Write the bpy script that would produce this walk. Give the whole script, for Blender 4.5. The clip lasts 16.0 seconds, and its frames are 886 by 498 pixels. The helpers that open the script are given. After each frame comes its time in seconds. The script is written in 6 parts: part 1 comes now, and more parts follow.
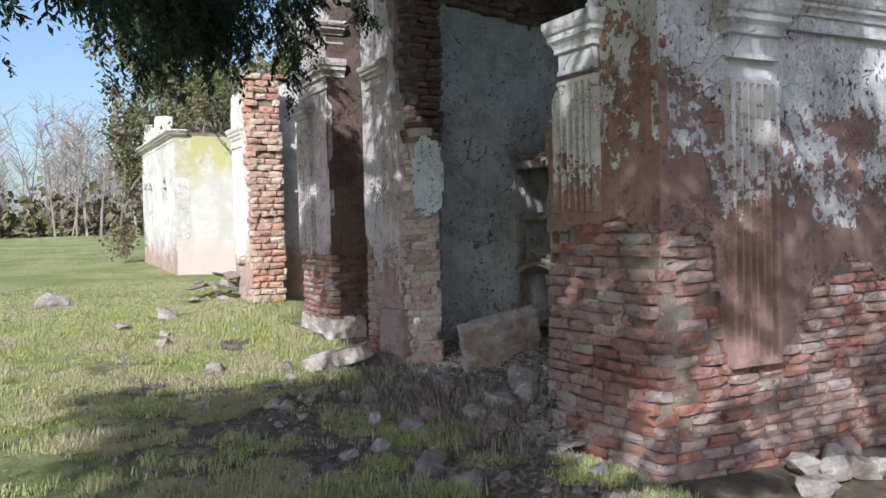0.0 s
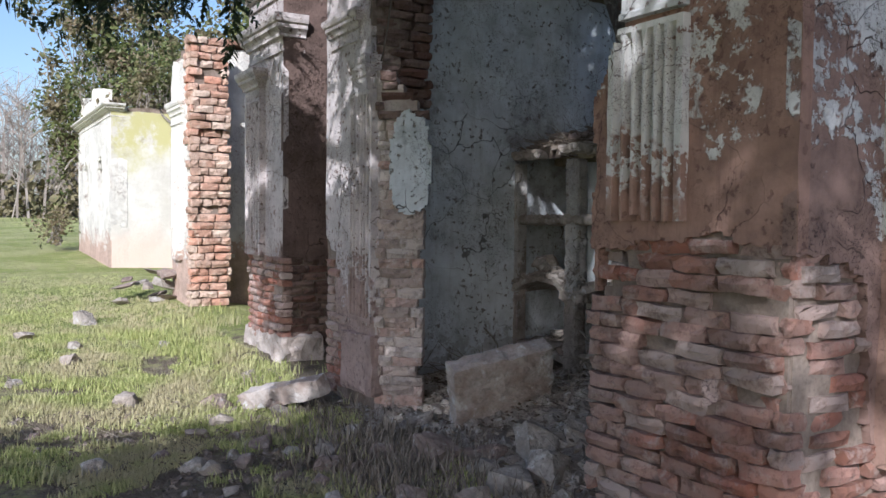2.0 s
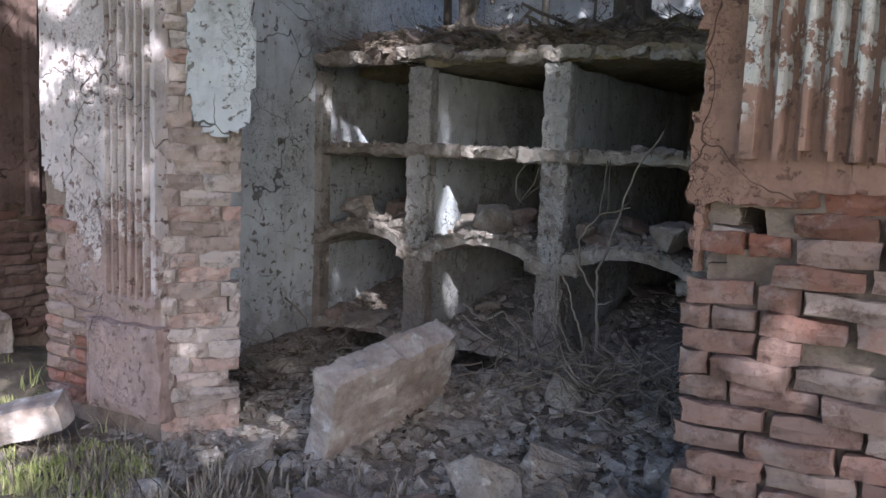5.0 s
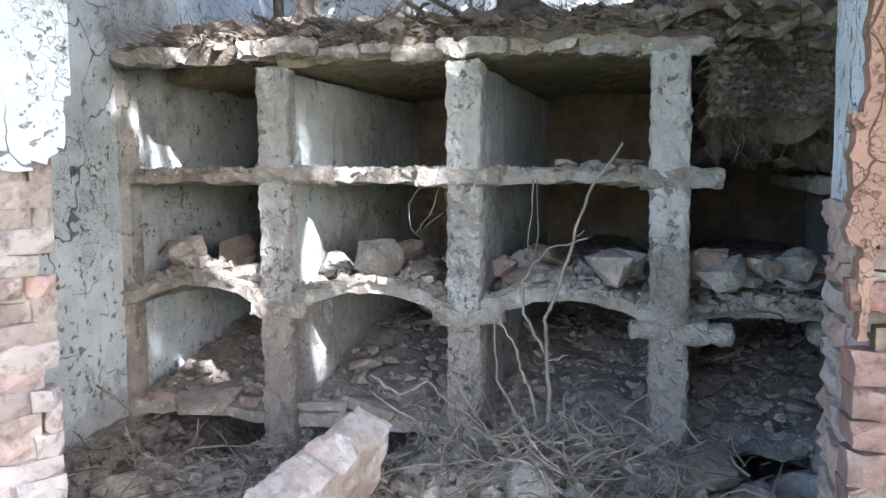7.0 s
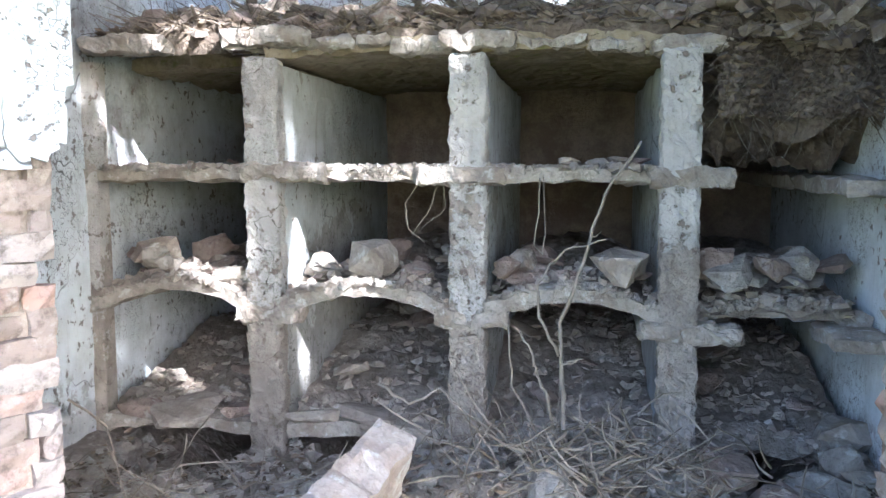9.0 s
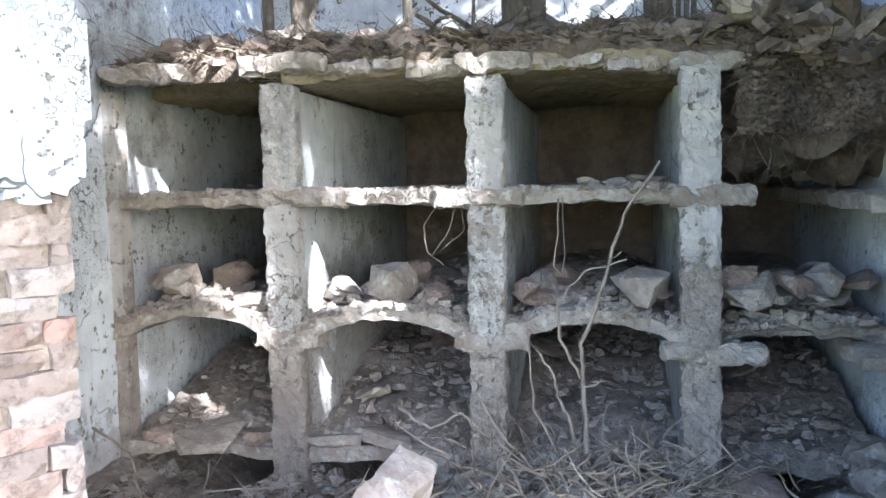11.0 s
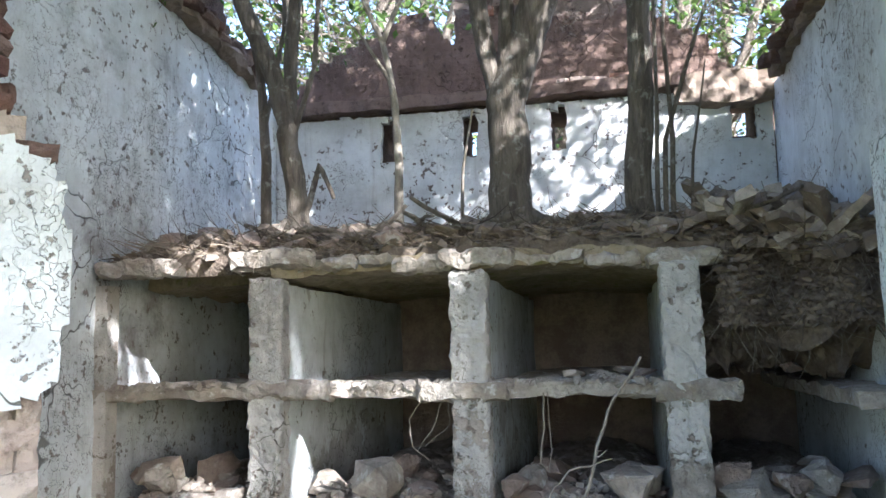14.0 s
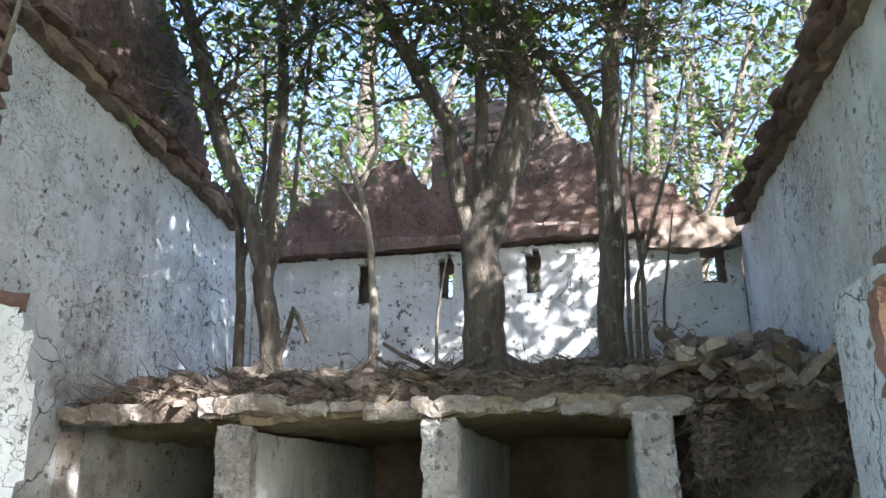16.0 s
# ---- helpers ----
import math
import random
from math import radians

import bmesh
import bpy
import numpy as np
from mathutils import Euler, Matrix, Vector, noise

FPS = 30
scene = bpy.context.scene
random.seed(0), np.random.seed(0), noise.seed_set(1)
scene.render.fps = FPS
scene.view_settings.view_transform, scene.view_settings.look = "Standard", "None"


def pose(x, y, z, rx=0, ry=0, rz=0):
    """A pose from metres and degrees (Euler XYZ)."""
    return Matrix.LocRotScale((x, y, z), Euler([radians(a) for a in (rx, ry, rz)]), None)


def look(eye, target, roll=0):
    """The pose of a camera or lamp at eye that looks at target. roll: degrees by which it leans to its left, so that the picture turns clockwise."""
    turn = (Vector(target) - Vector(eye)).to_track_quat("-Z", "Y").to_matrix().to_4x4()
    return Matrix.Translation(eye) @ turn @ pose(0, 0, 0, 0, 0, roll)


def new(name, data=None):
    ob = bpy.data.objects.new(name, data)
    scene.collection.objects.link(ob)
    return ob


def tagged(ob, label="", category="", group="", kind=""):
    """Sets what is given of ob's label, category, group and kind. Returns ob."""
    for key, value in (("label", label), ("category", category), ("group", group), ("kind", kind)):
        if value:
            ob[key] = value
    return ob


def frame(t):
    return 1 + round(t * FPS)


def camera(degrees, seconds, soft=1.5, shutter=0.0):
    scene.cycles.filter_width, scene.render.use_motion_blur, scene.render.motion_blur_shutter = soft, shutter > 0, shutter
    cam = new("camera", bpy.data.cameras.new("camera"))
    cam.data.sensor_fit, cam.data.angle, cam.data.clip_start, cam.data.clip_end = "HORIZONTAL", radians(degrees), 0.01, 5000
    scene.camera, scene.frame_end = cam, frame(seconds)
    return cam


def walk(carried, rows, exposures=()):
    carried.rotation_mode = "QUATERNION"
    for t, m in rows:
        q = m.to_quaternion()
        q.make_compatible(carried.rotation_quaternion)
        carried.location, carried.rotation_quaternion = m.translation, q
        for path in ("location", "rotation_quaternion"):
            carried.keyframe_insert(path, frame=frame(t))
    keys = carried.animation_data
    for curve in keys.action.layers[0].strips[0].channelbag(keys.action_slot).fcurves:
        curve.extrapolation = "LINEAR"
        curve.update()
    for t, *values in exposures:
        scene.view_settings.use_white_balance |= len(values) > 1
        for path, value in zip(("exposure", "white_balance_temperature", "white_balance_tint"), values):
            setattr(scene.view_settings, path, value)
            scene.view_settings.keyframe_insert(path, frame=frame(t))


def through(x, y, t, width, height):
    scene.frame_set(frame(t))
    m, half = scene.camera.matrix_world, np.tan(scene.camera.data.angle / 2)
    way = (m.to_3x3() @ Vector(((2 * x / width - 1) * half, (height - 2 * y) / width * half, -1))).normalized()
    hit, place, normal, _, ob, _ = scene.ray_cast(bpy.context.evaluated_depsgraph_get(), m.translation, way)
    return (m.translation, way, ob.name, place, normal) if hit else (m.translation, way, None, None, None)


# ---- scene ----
cam = camera(56.0, 16.0)
PATH = [
    (0, (0.064, -0.054, 1.505), (-1.709, 0.87, 1.445), -1.4),
    (0.5, (-0.373, 0.156, 1.457), (-2.123, 1.118, 1.345), -0.6),
    (1, (-0.794, 0.276, 1.55), (-2.506, 1.306, 1.458), -0.7),
    (1.5, (-1.315, 0.568, 1.589), (-3.072, 1.523, 1.564), -1.1),
    (2, (-1.805, 0.697, 1.575), (-3.53, 1.706, 1.5), 0.6),
    (2.5, (-2.337, 0.763, 1.635), (-4.051, 1.794, 1.601), -1.4),
    (3, (-2.839, 0.885, 1.589), (-4.538, 1.939, 1.653), -1.3),
    (3.5, (-3.154, 0.866, 1.633), (-4.745, 2.077, 1.661), 0.7),
    (4, (-3.628, 0.762, 1.552), (-5.077, 2.134, 1.427), -2.2),
    (4.2, (-3.786, 0.749, 1.552), (-5.128, 2.221, 1.376), -0.4),
    (6.3, (-5.285, 1.356, 1.566), (-6.1, 3.176, 1.415), -1.4),
    (6.5, (-5.402, 1.413, 1.582), (-6.148, 3.266, 1.507), -1.4),
    (7, (-5.6, 1.542, 1.598), (-6.128, 3.462, 1.406), -0.3),
    (7.5, (-5.862, 1.593, 1.614), (-6.251, 3.541, 1.385), -3.6),
    (8, (-6.01, 1.613, 1.646), (-6.356, 3.57, 1.42), -0.0),
    (8.5, (-6.025, 1.597, 1.627), (-6.349, 3.561, 1.438), -0.1),
    (9, (-6.034, 1.605, 1.62), (-6.359, 3.567, 1.411), -0.0),
    (9.2, (-6.017, 1.613, 1.633), (-6.352, 3.573, 1.415), -0.2),
    (11.3, (-6.019, 1.625, 1.653), (-6.399, 3.582, 1.496), -1.1),
    (11.5, (-6.019, 1.641, 1.639), (-6.399, 3.599, 1.49), -1.0),
    (12, (-6.015, 1.637, 1.627), (-6.431, 3.588, 1.479), -1.4),
    (12.5, (-5.976, 1.664, 1.593), (-6.439, 3.605, 1.454), -2.0),
    (13, (-5.941, 1.67, 1.628), (-6.369, 3.617, 1.475), -1.9),
    (13.5, (-5.895, 1.68, 1.719), (-6.307, 3.637, 1.746), -1.3),
    (14, (-5.882, 1.635, 1.749), (-6.285, 3.58, 1.986), -1.3),
    (14.5, (-5.878, 1.612, 1.772), (-6.272, 3.537, 2.148), -0.9),
    (15, (-5.878, 1.622, 1.785), (-6.265, 3.532, 2.23), -1.2),
    (15.5, (-5.862, 1.616, 1.788), (-6.213, 3.519, 2.295), -1.3),
    (16, (-5.849, 1.621, 1.803), (-6.185, 3.514, 2.353), -1.2),
]
EXPOSURES = [(0, 0.42, 5600, 11), (2.0, 0.5, 5550, 13), (3.4, 0.72, 5700, 19), (4.2, 1.15, 5650, 19), (6.2, 2.15, 5600, 13), (7.2, 3.25, 5550, 13),
             (8.2, 3.48, 5550, 13), (13.0, 3.35, 5550, 13), (13.6, 3.1, 5650, 12), (14.5, 2.8, 5800, 11), (16.0, 2.7, 5900, 12)]
walk(cam, [(t, look(eye, target, roll)) for t, eye, target, roll in PATH], EXPOSURES)

# ---- light ----
SUN_EL, SUN_AZ = radians(31.5), radians(-42.0)      # elevation; bearing from +x towards +y
to_sun = Vector((math.cos(SUN_EL) * math.cos(SUN_AZ), math.cos(SUN_EL) * math.sin(SUN_AZ), math.sin(SUN_EL)))
world = bpy.data.worlds.new("sky")
scene.world = world
world.use_nodes = True
sky = world.node_tree.nodes.new("ShaderNodeTexSky")
sky.sky_type, sky.sun_disc = "NISHITA", False
sky.sun_elevation, sky.sun_rotation = SUN_EL, radians(90) - SUN_AZ
sky.air_density, sky.dust_density, sky.ozone_density = 1.0, 2.0, 1.0
world.node_tree.links.new(sky.outputs["Color"], world.node_tree.nodes["Background"].inputs["Color"])
world.node_tree.nodes["Background"].inputs["Strength"].default_value = 0.125
sun = new("sun", bpy.data.lights.new("sun", "SUN"))
sun.data.energy, sun.data.angle, sun.data.color = 5.0, radians(0.55), (1.0, 0.94, 0.85)
sun.matrix_world = look((0, 0, 30), Vector((0, 0, 30)) - to_sun)

# ---- materials ----


class Net:
    """Short hand for a node material."""

    def __init__(self, name, rough=0.9):
        self.m = bpy.data.materials.new(name)
        self.m.use_nodes = True
        self.t = self.m.node_tree
        self.b = self.t.nodes["Principled BSDF"]
        self.b.inputs["Roughness"].default_value = rough
        self.b.inputs["Specular IOR Level"].default_value = 0.25
        self.geo = self.n("ShaderNodeNewGeometry")
        self.pos = self.geo.outputs["Position"]

    def n(self, kind, **kw):
        node = self.t.nodes.new(kind)
        for k, v in kw.items():
            if k in node.inputs:
                self.put(node.inputs[k], v)
        return node

    def put(self, socket, v):
        if isinstance(v, bpy.types.NodeSocket):
            self.t.links.new(v, socket)
        else:
            socket.default_value = v

    def noise(self, scale, detail=4.0, rough=0.55, vec=None, stretch=None, lac=2.0):
        v = vec or self.pos
        if stretch:
            mp = self.n("ShaderNodeMapping")
            self.put(mp.inputs["Vector"], v)
            mp.inputs["Scale"].default_value = stretch
            v = mp.outputs["Vector"]
        return self.n("ShaderNodeTexNoise", Vector=v, Scale=scale, Detail=detail, Roughness=rough, Lacunarity=lac).outputs["Fac"]

    def ramp(self, fac, a, b, lo=0.0, hi=1.0):
        r = self.n("ShaderNodeMapRange")
        r.interpolation_type = "SMOOTHSTEP"
        for k, v in (("Value", fac), ("From Min", a), ("From Max", b), ("To Min", lo), ("To Max", hi)):
            self.put(r.inputs[k], v)
        return r.outputs["Result"]

    def math(self, op, a, b=0.0):
        k = self.n("ShaderNodeMath")
        k.operation = op
        self.put(k.inputs[0], a), self.put(k.inputs[1], b)
        return k.outputs[0]

    def mix(self, fac, a, b):
        k = self.n("ShaderNodeMix")
        k.data_type = "RGBA"
        self.put(k.inputs["Factor"], fac)
        for s, v in ((k.inputs[6], a), (k.inputs[7], b)):
            self.put(s, (*v, 1.0) if isinstance(v, tuple) and len(v) == 3 else v)
        return k.outputs[2]

    def cracks(self, scale, width, warp=0.25):
        nz = self.n("ShaderNodeTexNoise", Vector=self.pos, Scale=scale * 1.6, Detail=3.0)
        add = self.n("ShaderNodeMixRGB")
        add.blend_type = "LINEAR_LIGHT"
        self.put(add.inputs[0], warp), self.put(add.inputs[1], self.pos), self.put(add.inputs[2], nz.outputs["Color"])
        v = self.n("ShaderNodeTexVoronoi", Vector=add.outputs[0], Scale=scale)
        v.feature = "DISTANCE_TO_EDGE"
        return self.ramp(v.outputs["Distance"], width * 0.3, width, 1.0, 0.0)

    def z(self):
        s = self.n("ShaderNodeSeparateXYZ", Vector=self.pos)
        return s.outputs["Z"]

    def bump(self, height, strength=0.5, dist=0.01):
        k = self.n("ShaderNodeBump", Height=height, Strength=strength, Distance=dist)
        self.t.links.new(k.outputs["Normal"], self.b.inputs["Normal"])

    def done(self, colour):
        self.put(self.b.inputs["Base Color"], colour if not isinstance(colour, tuple) else (*colour, 1.0))
        return self.m


def plaster_mat(name, wash, under, chip, level, spread, crack=9.0, streak=0.5, grime=0.35, chips=0.47, relief=1.0):
    """Old limewash on lime plaster: wash stays above `level` (metres) and in patches, the render coat shows elsewhere."""
    k = Net(name)
    zz = k.math("ADD", k.z(), k.math("MULTIPLY", k.math("SUBTRACT", k.noise(1.7, 5.0, 0.65), 0.5), spread * 2.4))
    wear = k.ramp(zz, level - 0.22, level + 0.22)
    flake = k.ramp(k.noise(13.0, 6.0, 0.72), 0.47, 0.53)
    wear2 = k.ramp(k.math("ADD", wear, k.math("MULTIPLY", k.math("SUBTRACT", flake, 0.5), 0.75)), 0.38, 0.62)
    tone = k.noise(3.2, 6.0, 0.7)
    w = k.mix(k.ramp(tone, 0.3, 0.7), wash, tuple(c * 0.72 for c in wash))
    u = k.mix(k.ramp(k.noise(4.5, 6.0, 0.7), 0.3, 0.72), under, tuple(c * 0.62 for c in under))
    col = k.mix(wear2, u, w)
    runs = k.ramp(k.noise(2.2, 5.0, 0.7, stretch=(7.0, 7.0, 0.5)), 0.52, 0.75)
    col = k.mix(k.math("MULTIPLY", runs, streak), col, chip)
    blot = k.ramp(k.noise(1.15, 6.0, 0.75), 0.5, 0.72)
    col = k.mix(k.math("MULTIPLY", blot, grime), col, tuple(c * 0.8 for c in chip))
    fleck = k.ramp(k.noise(21.0, 4.0, 0.6), 0.59, 0.64)
    patch = k.ramp(k.noise(2.2, 4.0, 0.6), chips, chips + 0.1)
    flecks = k.math("MULTIPLY", fleck, patch)
    col = k.mix(flecks, col, chip)
    cr = k.math("MULTIPLY", k.cracks(crack, 0.028), k.ramp(k.noise(1.3, 3.0), 0.45, 0.58))
    big = k.math("MULTIPLY", k.cracks(crack * 0.22, 0.006, 0.16), k.ramp(k.noise(0.9, 3.0), 0.5, 0.6))
    line = k.math("MAXIMUM", cr, big)
    col = k.mix(k.math("MULTIPLY", line, 0.85), col, tuple(c * 0.4 for c in chip))
    h = k.math("ADD", k.math("MULTIPLY", wear2, 0.5), k.math("MULTIPLY", k.noise(40.0, 5.0, 0.7), 0.55))
    h = k.math("SUBTRACT", h, k.math("ADD", k.math("MULTIPLY", line, 1.2), k.math("MULTIPLY", flecks, 0.7)))
    k.bump(k.math("ADD", h, k.math("MULTIPLY", k.noise(14.0, 5.0, 0.7), relief - 1.0)), min(1.0, 0.75 * relief), 0.012 * relief)
    return k.done(col)


def brick_mat(name, pale, tint):
    k = Net(name)
    rnd = k.n("ShaderNodeObjectInfo").outputs["Random"]
    cr = k.n("ShaderNodeValToRGB")
    k.put(cr.inputs["Fac"], rnd)
    e = cr.color_ramp.elements
    e[0].color, e[1].color = (*tint, 1), (*[0.5 * (a + b) for a, b in zip(pale, tint)], 1)
    for p, c in ((0.25, tuple(v * 0.72 for v in tint)), (0.5, (tint[0] * 1.15, tint[1] * 0.95, tint[2] * 0.9)), (0.75, pale)):
        e.new(p).color = (*c, 1)
    wash = k.ramp(k.noise(1.3, 5.0, 0.65), 0.42, 0.62)
    col = k.mix(k.math("MULTIPLY", wash, 0.6), cr.outputs["Color"], tuple(v * 0.82 for v in pale))
    lime = k.ramp(k.noise(6.5, 6.0, 0.75), 0.5, 0.66)
    col = k.mix(k.math("MULTIPLY", lime, 0.75), col, pale)
    dirt = k.ramp(k.noise(17.0, 6.0, 0.75), 0.47, 0.7)
    col = k.mix(k.math("MULTIPLY", dirt, 0.7), col, tuple(v * 0.3 for v in tint))
    soot = k.ramp(k.noise(2.6, 5.0, 0.7), 0.54, 0.72)
    col = k.mix(k.math("MULTIPLY", soot, 0.55), col, tuple(v * 0.42 for v in tint))
    k.bump(k.math("ADD", k.noise(48.0, 6.0, 0.8), k.math("MULTIPLY", k.noise(15.0, 5.0, 0.7), 0.9)), 1.0, 0.016)
    return k.done(col)


def two_tone(name, a, b, scale, fine=45.0, bump=0.6, lo=0.38, hi=0.64, rough=0.92, stretch=None, dist=0.012, third=None):
    k = Net(name, rough)
    f = k.noise(scale, 6.0, 0.7, stretch=stretch)
    f2 = k.noise(fine, 5.0, 0.7, stretch=stretch)
    col = k.mix(k.ramp(f, lo, hi), a, b)
    col = k.mix(k.math("MULTIPLY", k.ramp(f2, 0.45, 0.7), 0.5), col, tuple(c * 0.45 for c in a))
    if third:
        col = k.mix(k.ramp(k.noise(scale * 2.3, 5.0, 0.65), 0.56, 0.68), col, third)
    k.bump(k.math("ADD", f2, f), bump, dist)
    return k.done(col)


def random_tint(name, dark, light, rough=0.7, through=0.0, dead=None):
    k = Net(name, rough)
    r = k.geo.outputs["Random Per Island"]
    col = k.mix(r, dark, light)
    if dead:
        col = k.mix(k.ramp(k.noise(0.9, 4.0, 0.6), 0.42, 0.62), col, dead)
    if through:
        k.b.inputs["Subsurface Weight"].default_value = 0.0
        tr = k.n("ShaderNodeBsdfTranslucent", Color=col)
        ms = k.n("ShaderNodeMixShader", Fac=through)
        out = k.t.nodes["Material Output"]
        k.t.links.new(k.b.outputs[0], ms.inputs[1]), k.t.links.new(tr.outputs[0], ms.inputs[2])
        k.t.links.new(ms.outputs[0], out.inputs["Surface"])
    return k.done(col)


PLASTER_OUT = plaster_mat("plaster_facade", (0.66, 0.65, 0.63), (0.33, 0.205, 0.16), (0.17, 0.10, 0.08), 2.5, 1.7, streak=0.65, chips=0.36)
PLASTER_PIL = plaster_mat("plaster_pilaster", (0.66, 0.65, 0.63), (0.34, 0.22, 0.175), (0.22, 0.14, 0.115), 1.8, 0.6, streak=0.3)
PLASTER_PINK = plaster_mat("plaster_pink", (0.60, 0.535, 0.52), (0.41, 0.305, 0.275), (0.22, 0.155, 0.135), 1.1, 1.6, streak=0.5, chips=0.38, relief=1.6)
PLASTER_SIDE = plaster_mat("plaster_side", (0.60, 0.60, 0.60), (0.28, 0.185, 0.155), (0.15, 0.095, 0.08), 1.95, 1.5, grime=0.7, relief=1.5)
PLASTER_IN = plaster_mat("plaster_inside", (0.60, 0.645, 0.685), (0.46, 0.47, 0.48), (0.20, 0.185, 0.18), 0.4, 0.5, crack=8.0, streak=0.3, grime=0.8, chips=0.40)
# Paler copy of PLASTER_IN: light on the east wall is in its colour.
PLASTER_EAST = plaster_mat("plaster_inside_lit", (0.72, 0.755, 0.785), (0.52, 0.53, 0.54), (0.24, 0.22, 0.21), 0.3, 0.5, crack=8.0, streak=0.25, grime=0.35, chips=0.46)
PLASTER_BACK = plaster_mat("plaster_back_wall", (0.70, 0.72, 0.74), (0.45, 0.44, 0.43), (0.17, 0.14, 0.13), 0.4, 0.5, crack=7.0, streak=0.3, grime=0.3, chips=0.42)
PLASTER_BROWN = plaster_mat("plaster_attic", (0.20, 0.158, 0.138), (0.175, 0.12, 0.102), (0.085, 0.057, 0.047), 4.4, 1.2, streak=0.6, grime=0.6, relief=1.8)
PLASTER_LIGHT = plaster_mat("plaster_sunlit", (0.70, 0.67, 0.61), (0.52, 0.38, 0.31), (0.36, 0.27, 0.22), 1.0, 0.5, grime=0.15)
NICHE = plaster_mat("plaster_niche", (0.56, 0.54, 0.515), (0.42, 0.37, 0.33), (0.25, 0.215, 0.185), 1.1, 2.4, crack=14.0, streak=0.45, grime=0.5, chips=0.36, relief=2.2)
NICHE_SIDE = plaster_mat("plaster_niche_wall", (0.58, 0.62, 0.64), (0.45, 0.45, 0.44), (0.19, 0.175, 0.155), 1.2, 1.6, crack=6.0, streak=0.5)
BRICK = brick_mat("brick_worn", (0.42, 0.345, 0.31), (0.33, 0.165, 0.12))
BRICK_SUN = brick_mat("brick_orange", (0.60, 0.47, 0.38), (0.47, 0.29, 0.21))
# Limewashed brick; on the east pier's jamb its paleness stands for sunlight.
BRICK_LIME_SUNLIT = brick_mat("brick_limewash_sunlit", (0.58, 0.52, 0.485), (0.47, 0.375, 0.33))
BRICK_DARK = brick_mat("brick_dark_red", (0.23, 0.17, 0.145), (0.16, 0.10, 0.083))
MORTAR = two_tone("mortar", (0.25, 0.20, 0.165), (0.15, 0.115, 0.092), 6.0)
LIME_MORTAR = two_tone("lime_mortar", (0.50, 0.44, 0.40), (0.36, 0.30, 0.265), 5.0, 38.0, bump=1.0, dist=0.02)
STONE = two_tone("rubble_stone", (0.38, 0.345, 0.31), (0.25, 0.215, 0.185), 5.0, 30.0, bump=1.0, dist=0.03, third=(0.47, 0.45, 0.42))
STONE_RED = two_tone("rubble_brick", (0.31, 0.245, 0.21), (0.22, 0.165, 0.14), 6.0, 30.0, bump=1.0, dist=0.03, third=(0.38, 0.345, 0.315))
SLAB = two_tone("fallen_slab", (0.42, 0.375, 0.345), (0.27, 0.215, 0.185), 3.5, 40.0, third=(0.52, 0.51, 0.50))
DEBRIS_STONE = two_tone("debris_stone", (0.33, 0.29, 0.25), (0.22, 0.18, 0.15), 5.0, 38.0, third=(0.42, 0.39, 0.35))
LITTER_STONE = two_tone("litter_stone", (0.205, 0.17, 0.142), (0.125, 0.098, 0.08), 5.0, 38.0, third=(0.31, 0.28, 0.25))
MOSS = two_tone("mossy_vault", (0.22, 0.18, 0.12), (0.30, 0.26, 0.20), 5.0, 30.0, third=(0.17, 0.17, 0.075))
DEBRIS = two_tone("debris_soil", (0.20, 0.17, 0.145), (0.31, 0.27, 0.235), 4.0, 26.0, bump=1.0, dist=0.03, third=(0.45, 0.41, 0.37))
LITTER = two_tone("roof_litter", (0.115, 0.09, 0.072), (0.18, 0.145, 0.118), 4.0, 26.0, bump=1.0, dist=0.03, third=(0.25, 0.21, 0.175))
SHELF = two_tone("shelf_edge", (0.40, 0.36, 0.32), (0.27, 0.23, 0.195), 6.0, 34.0, bump=1.0, dist=0.025, third=(0.50, 0.48, 0.455))
BARK = two_tone("bark", (0.22, 0.19, 0.16), (0.12, 0.10, 0.083), 7.0, 30.0, bump=1.0, stretch=(2.8, 2.8, 0.5), dist=0.04, third=(0.31, 0.30, 0.26))
BARK_THIN = two_tone("bark_grey", (0.29, 0.26, 0.22), (0.17, 0.145, 0.12), 9.0, 40.0, stretch=(2.0, 2.0, 0.7))
DRY = random_tint("dry_stalks", (0.11, 0.09, 0.07), (0.33, 0.285, 0.23), 0.85)
DEADTWIG = random_tint("dead_twigs", (0.07, 0.055, 0.043), (0.24, 0.20, 0.16), 0.9)
DEADLEAF = random_tint("dead_leaves", (0.075, 0.056, 0.042), (0.21, 0.165, 0.125), 0.85)
LEAF = random_tint("leaf_green", (0.05, 0.095, 0.025), (0.13, 0.19, 0.05), 0.45, through=0.42)
IVY = random_tint("ivy_leaf", (0.055, 0.08, 0.025), (0.17, 0.19, 0.07), 0.5, through=0.3, dead=(0.20, 0.16, 0.10))
NEEDLE = random_tint("cypress_scale_leaf", (0.022, 0.038, 0.022), (0.05, 0.07, 0.036), 0.6, through=0.12)
CONE = two_tone("cone", (0.07, 0.055, 0.045), (0.11, 0.09, 0.07), 20.0)
GRASS = random_tint("grass_blade", (0.22, 0.27, 0.075), (0.52, 0.52, 0.23), 0.6, through=0.3, dead=(0.46, 0.41, 0.25))
WOODS = random_tint("bare_twigs", (0.17, 0.14, 0.12), (0.30, 0.26, 0.225), 0.9)
SCRUB = random_tint("scrub_leaf", (0.09, 0.085, 0.045), (0.20, 0.17, 0.10), 0.9)
TILE = two_tone("roof_tile", (0.36, 0.20, 0.14), (0.24, 0.15, 0.11), 5.0)


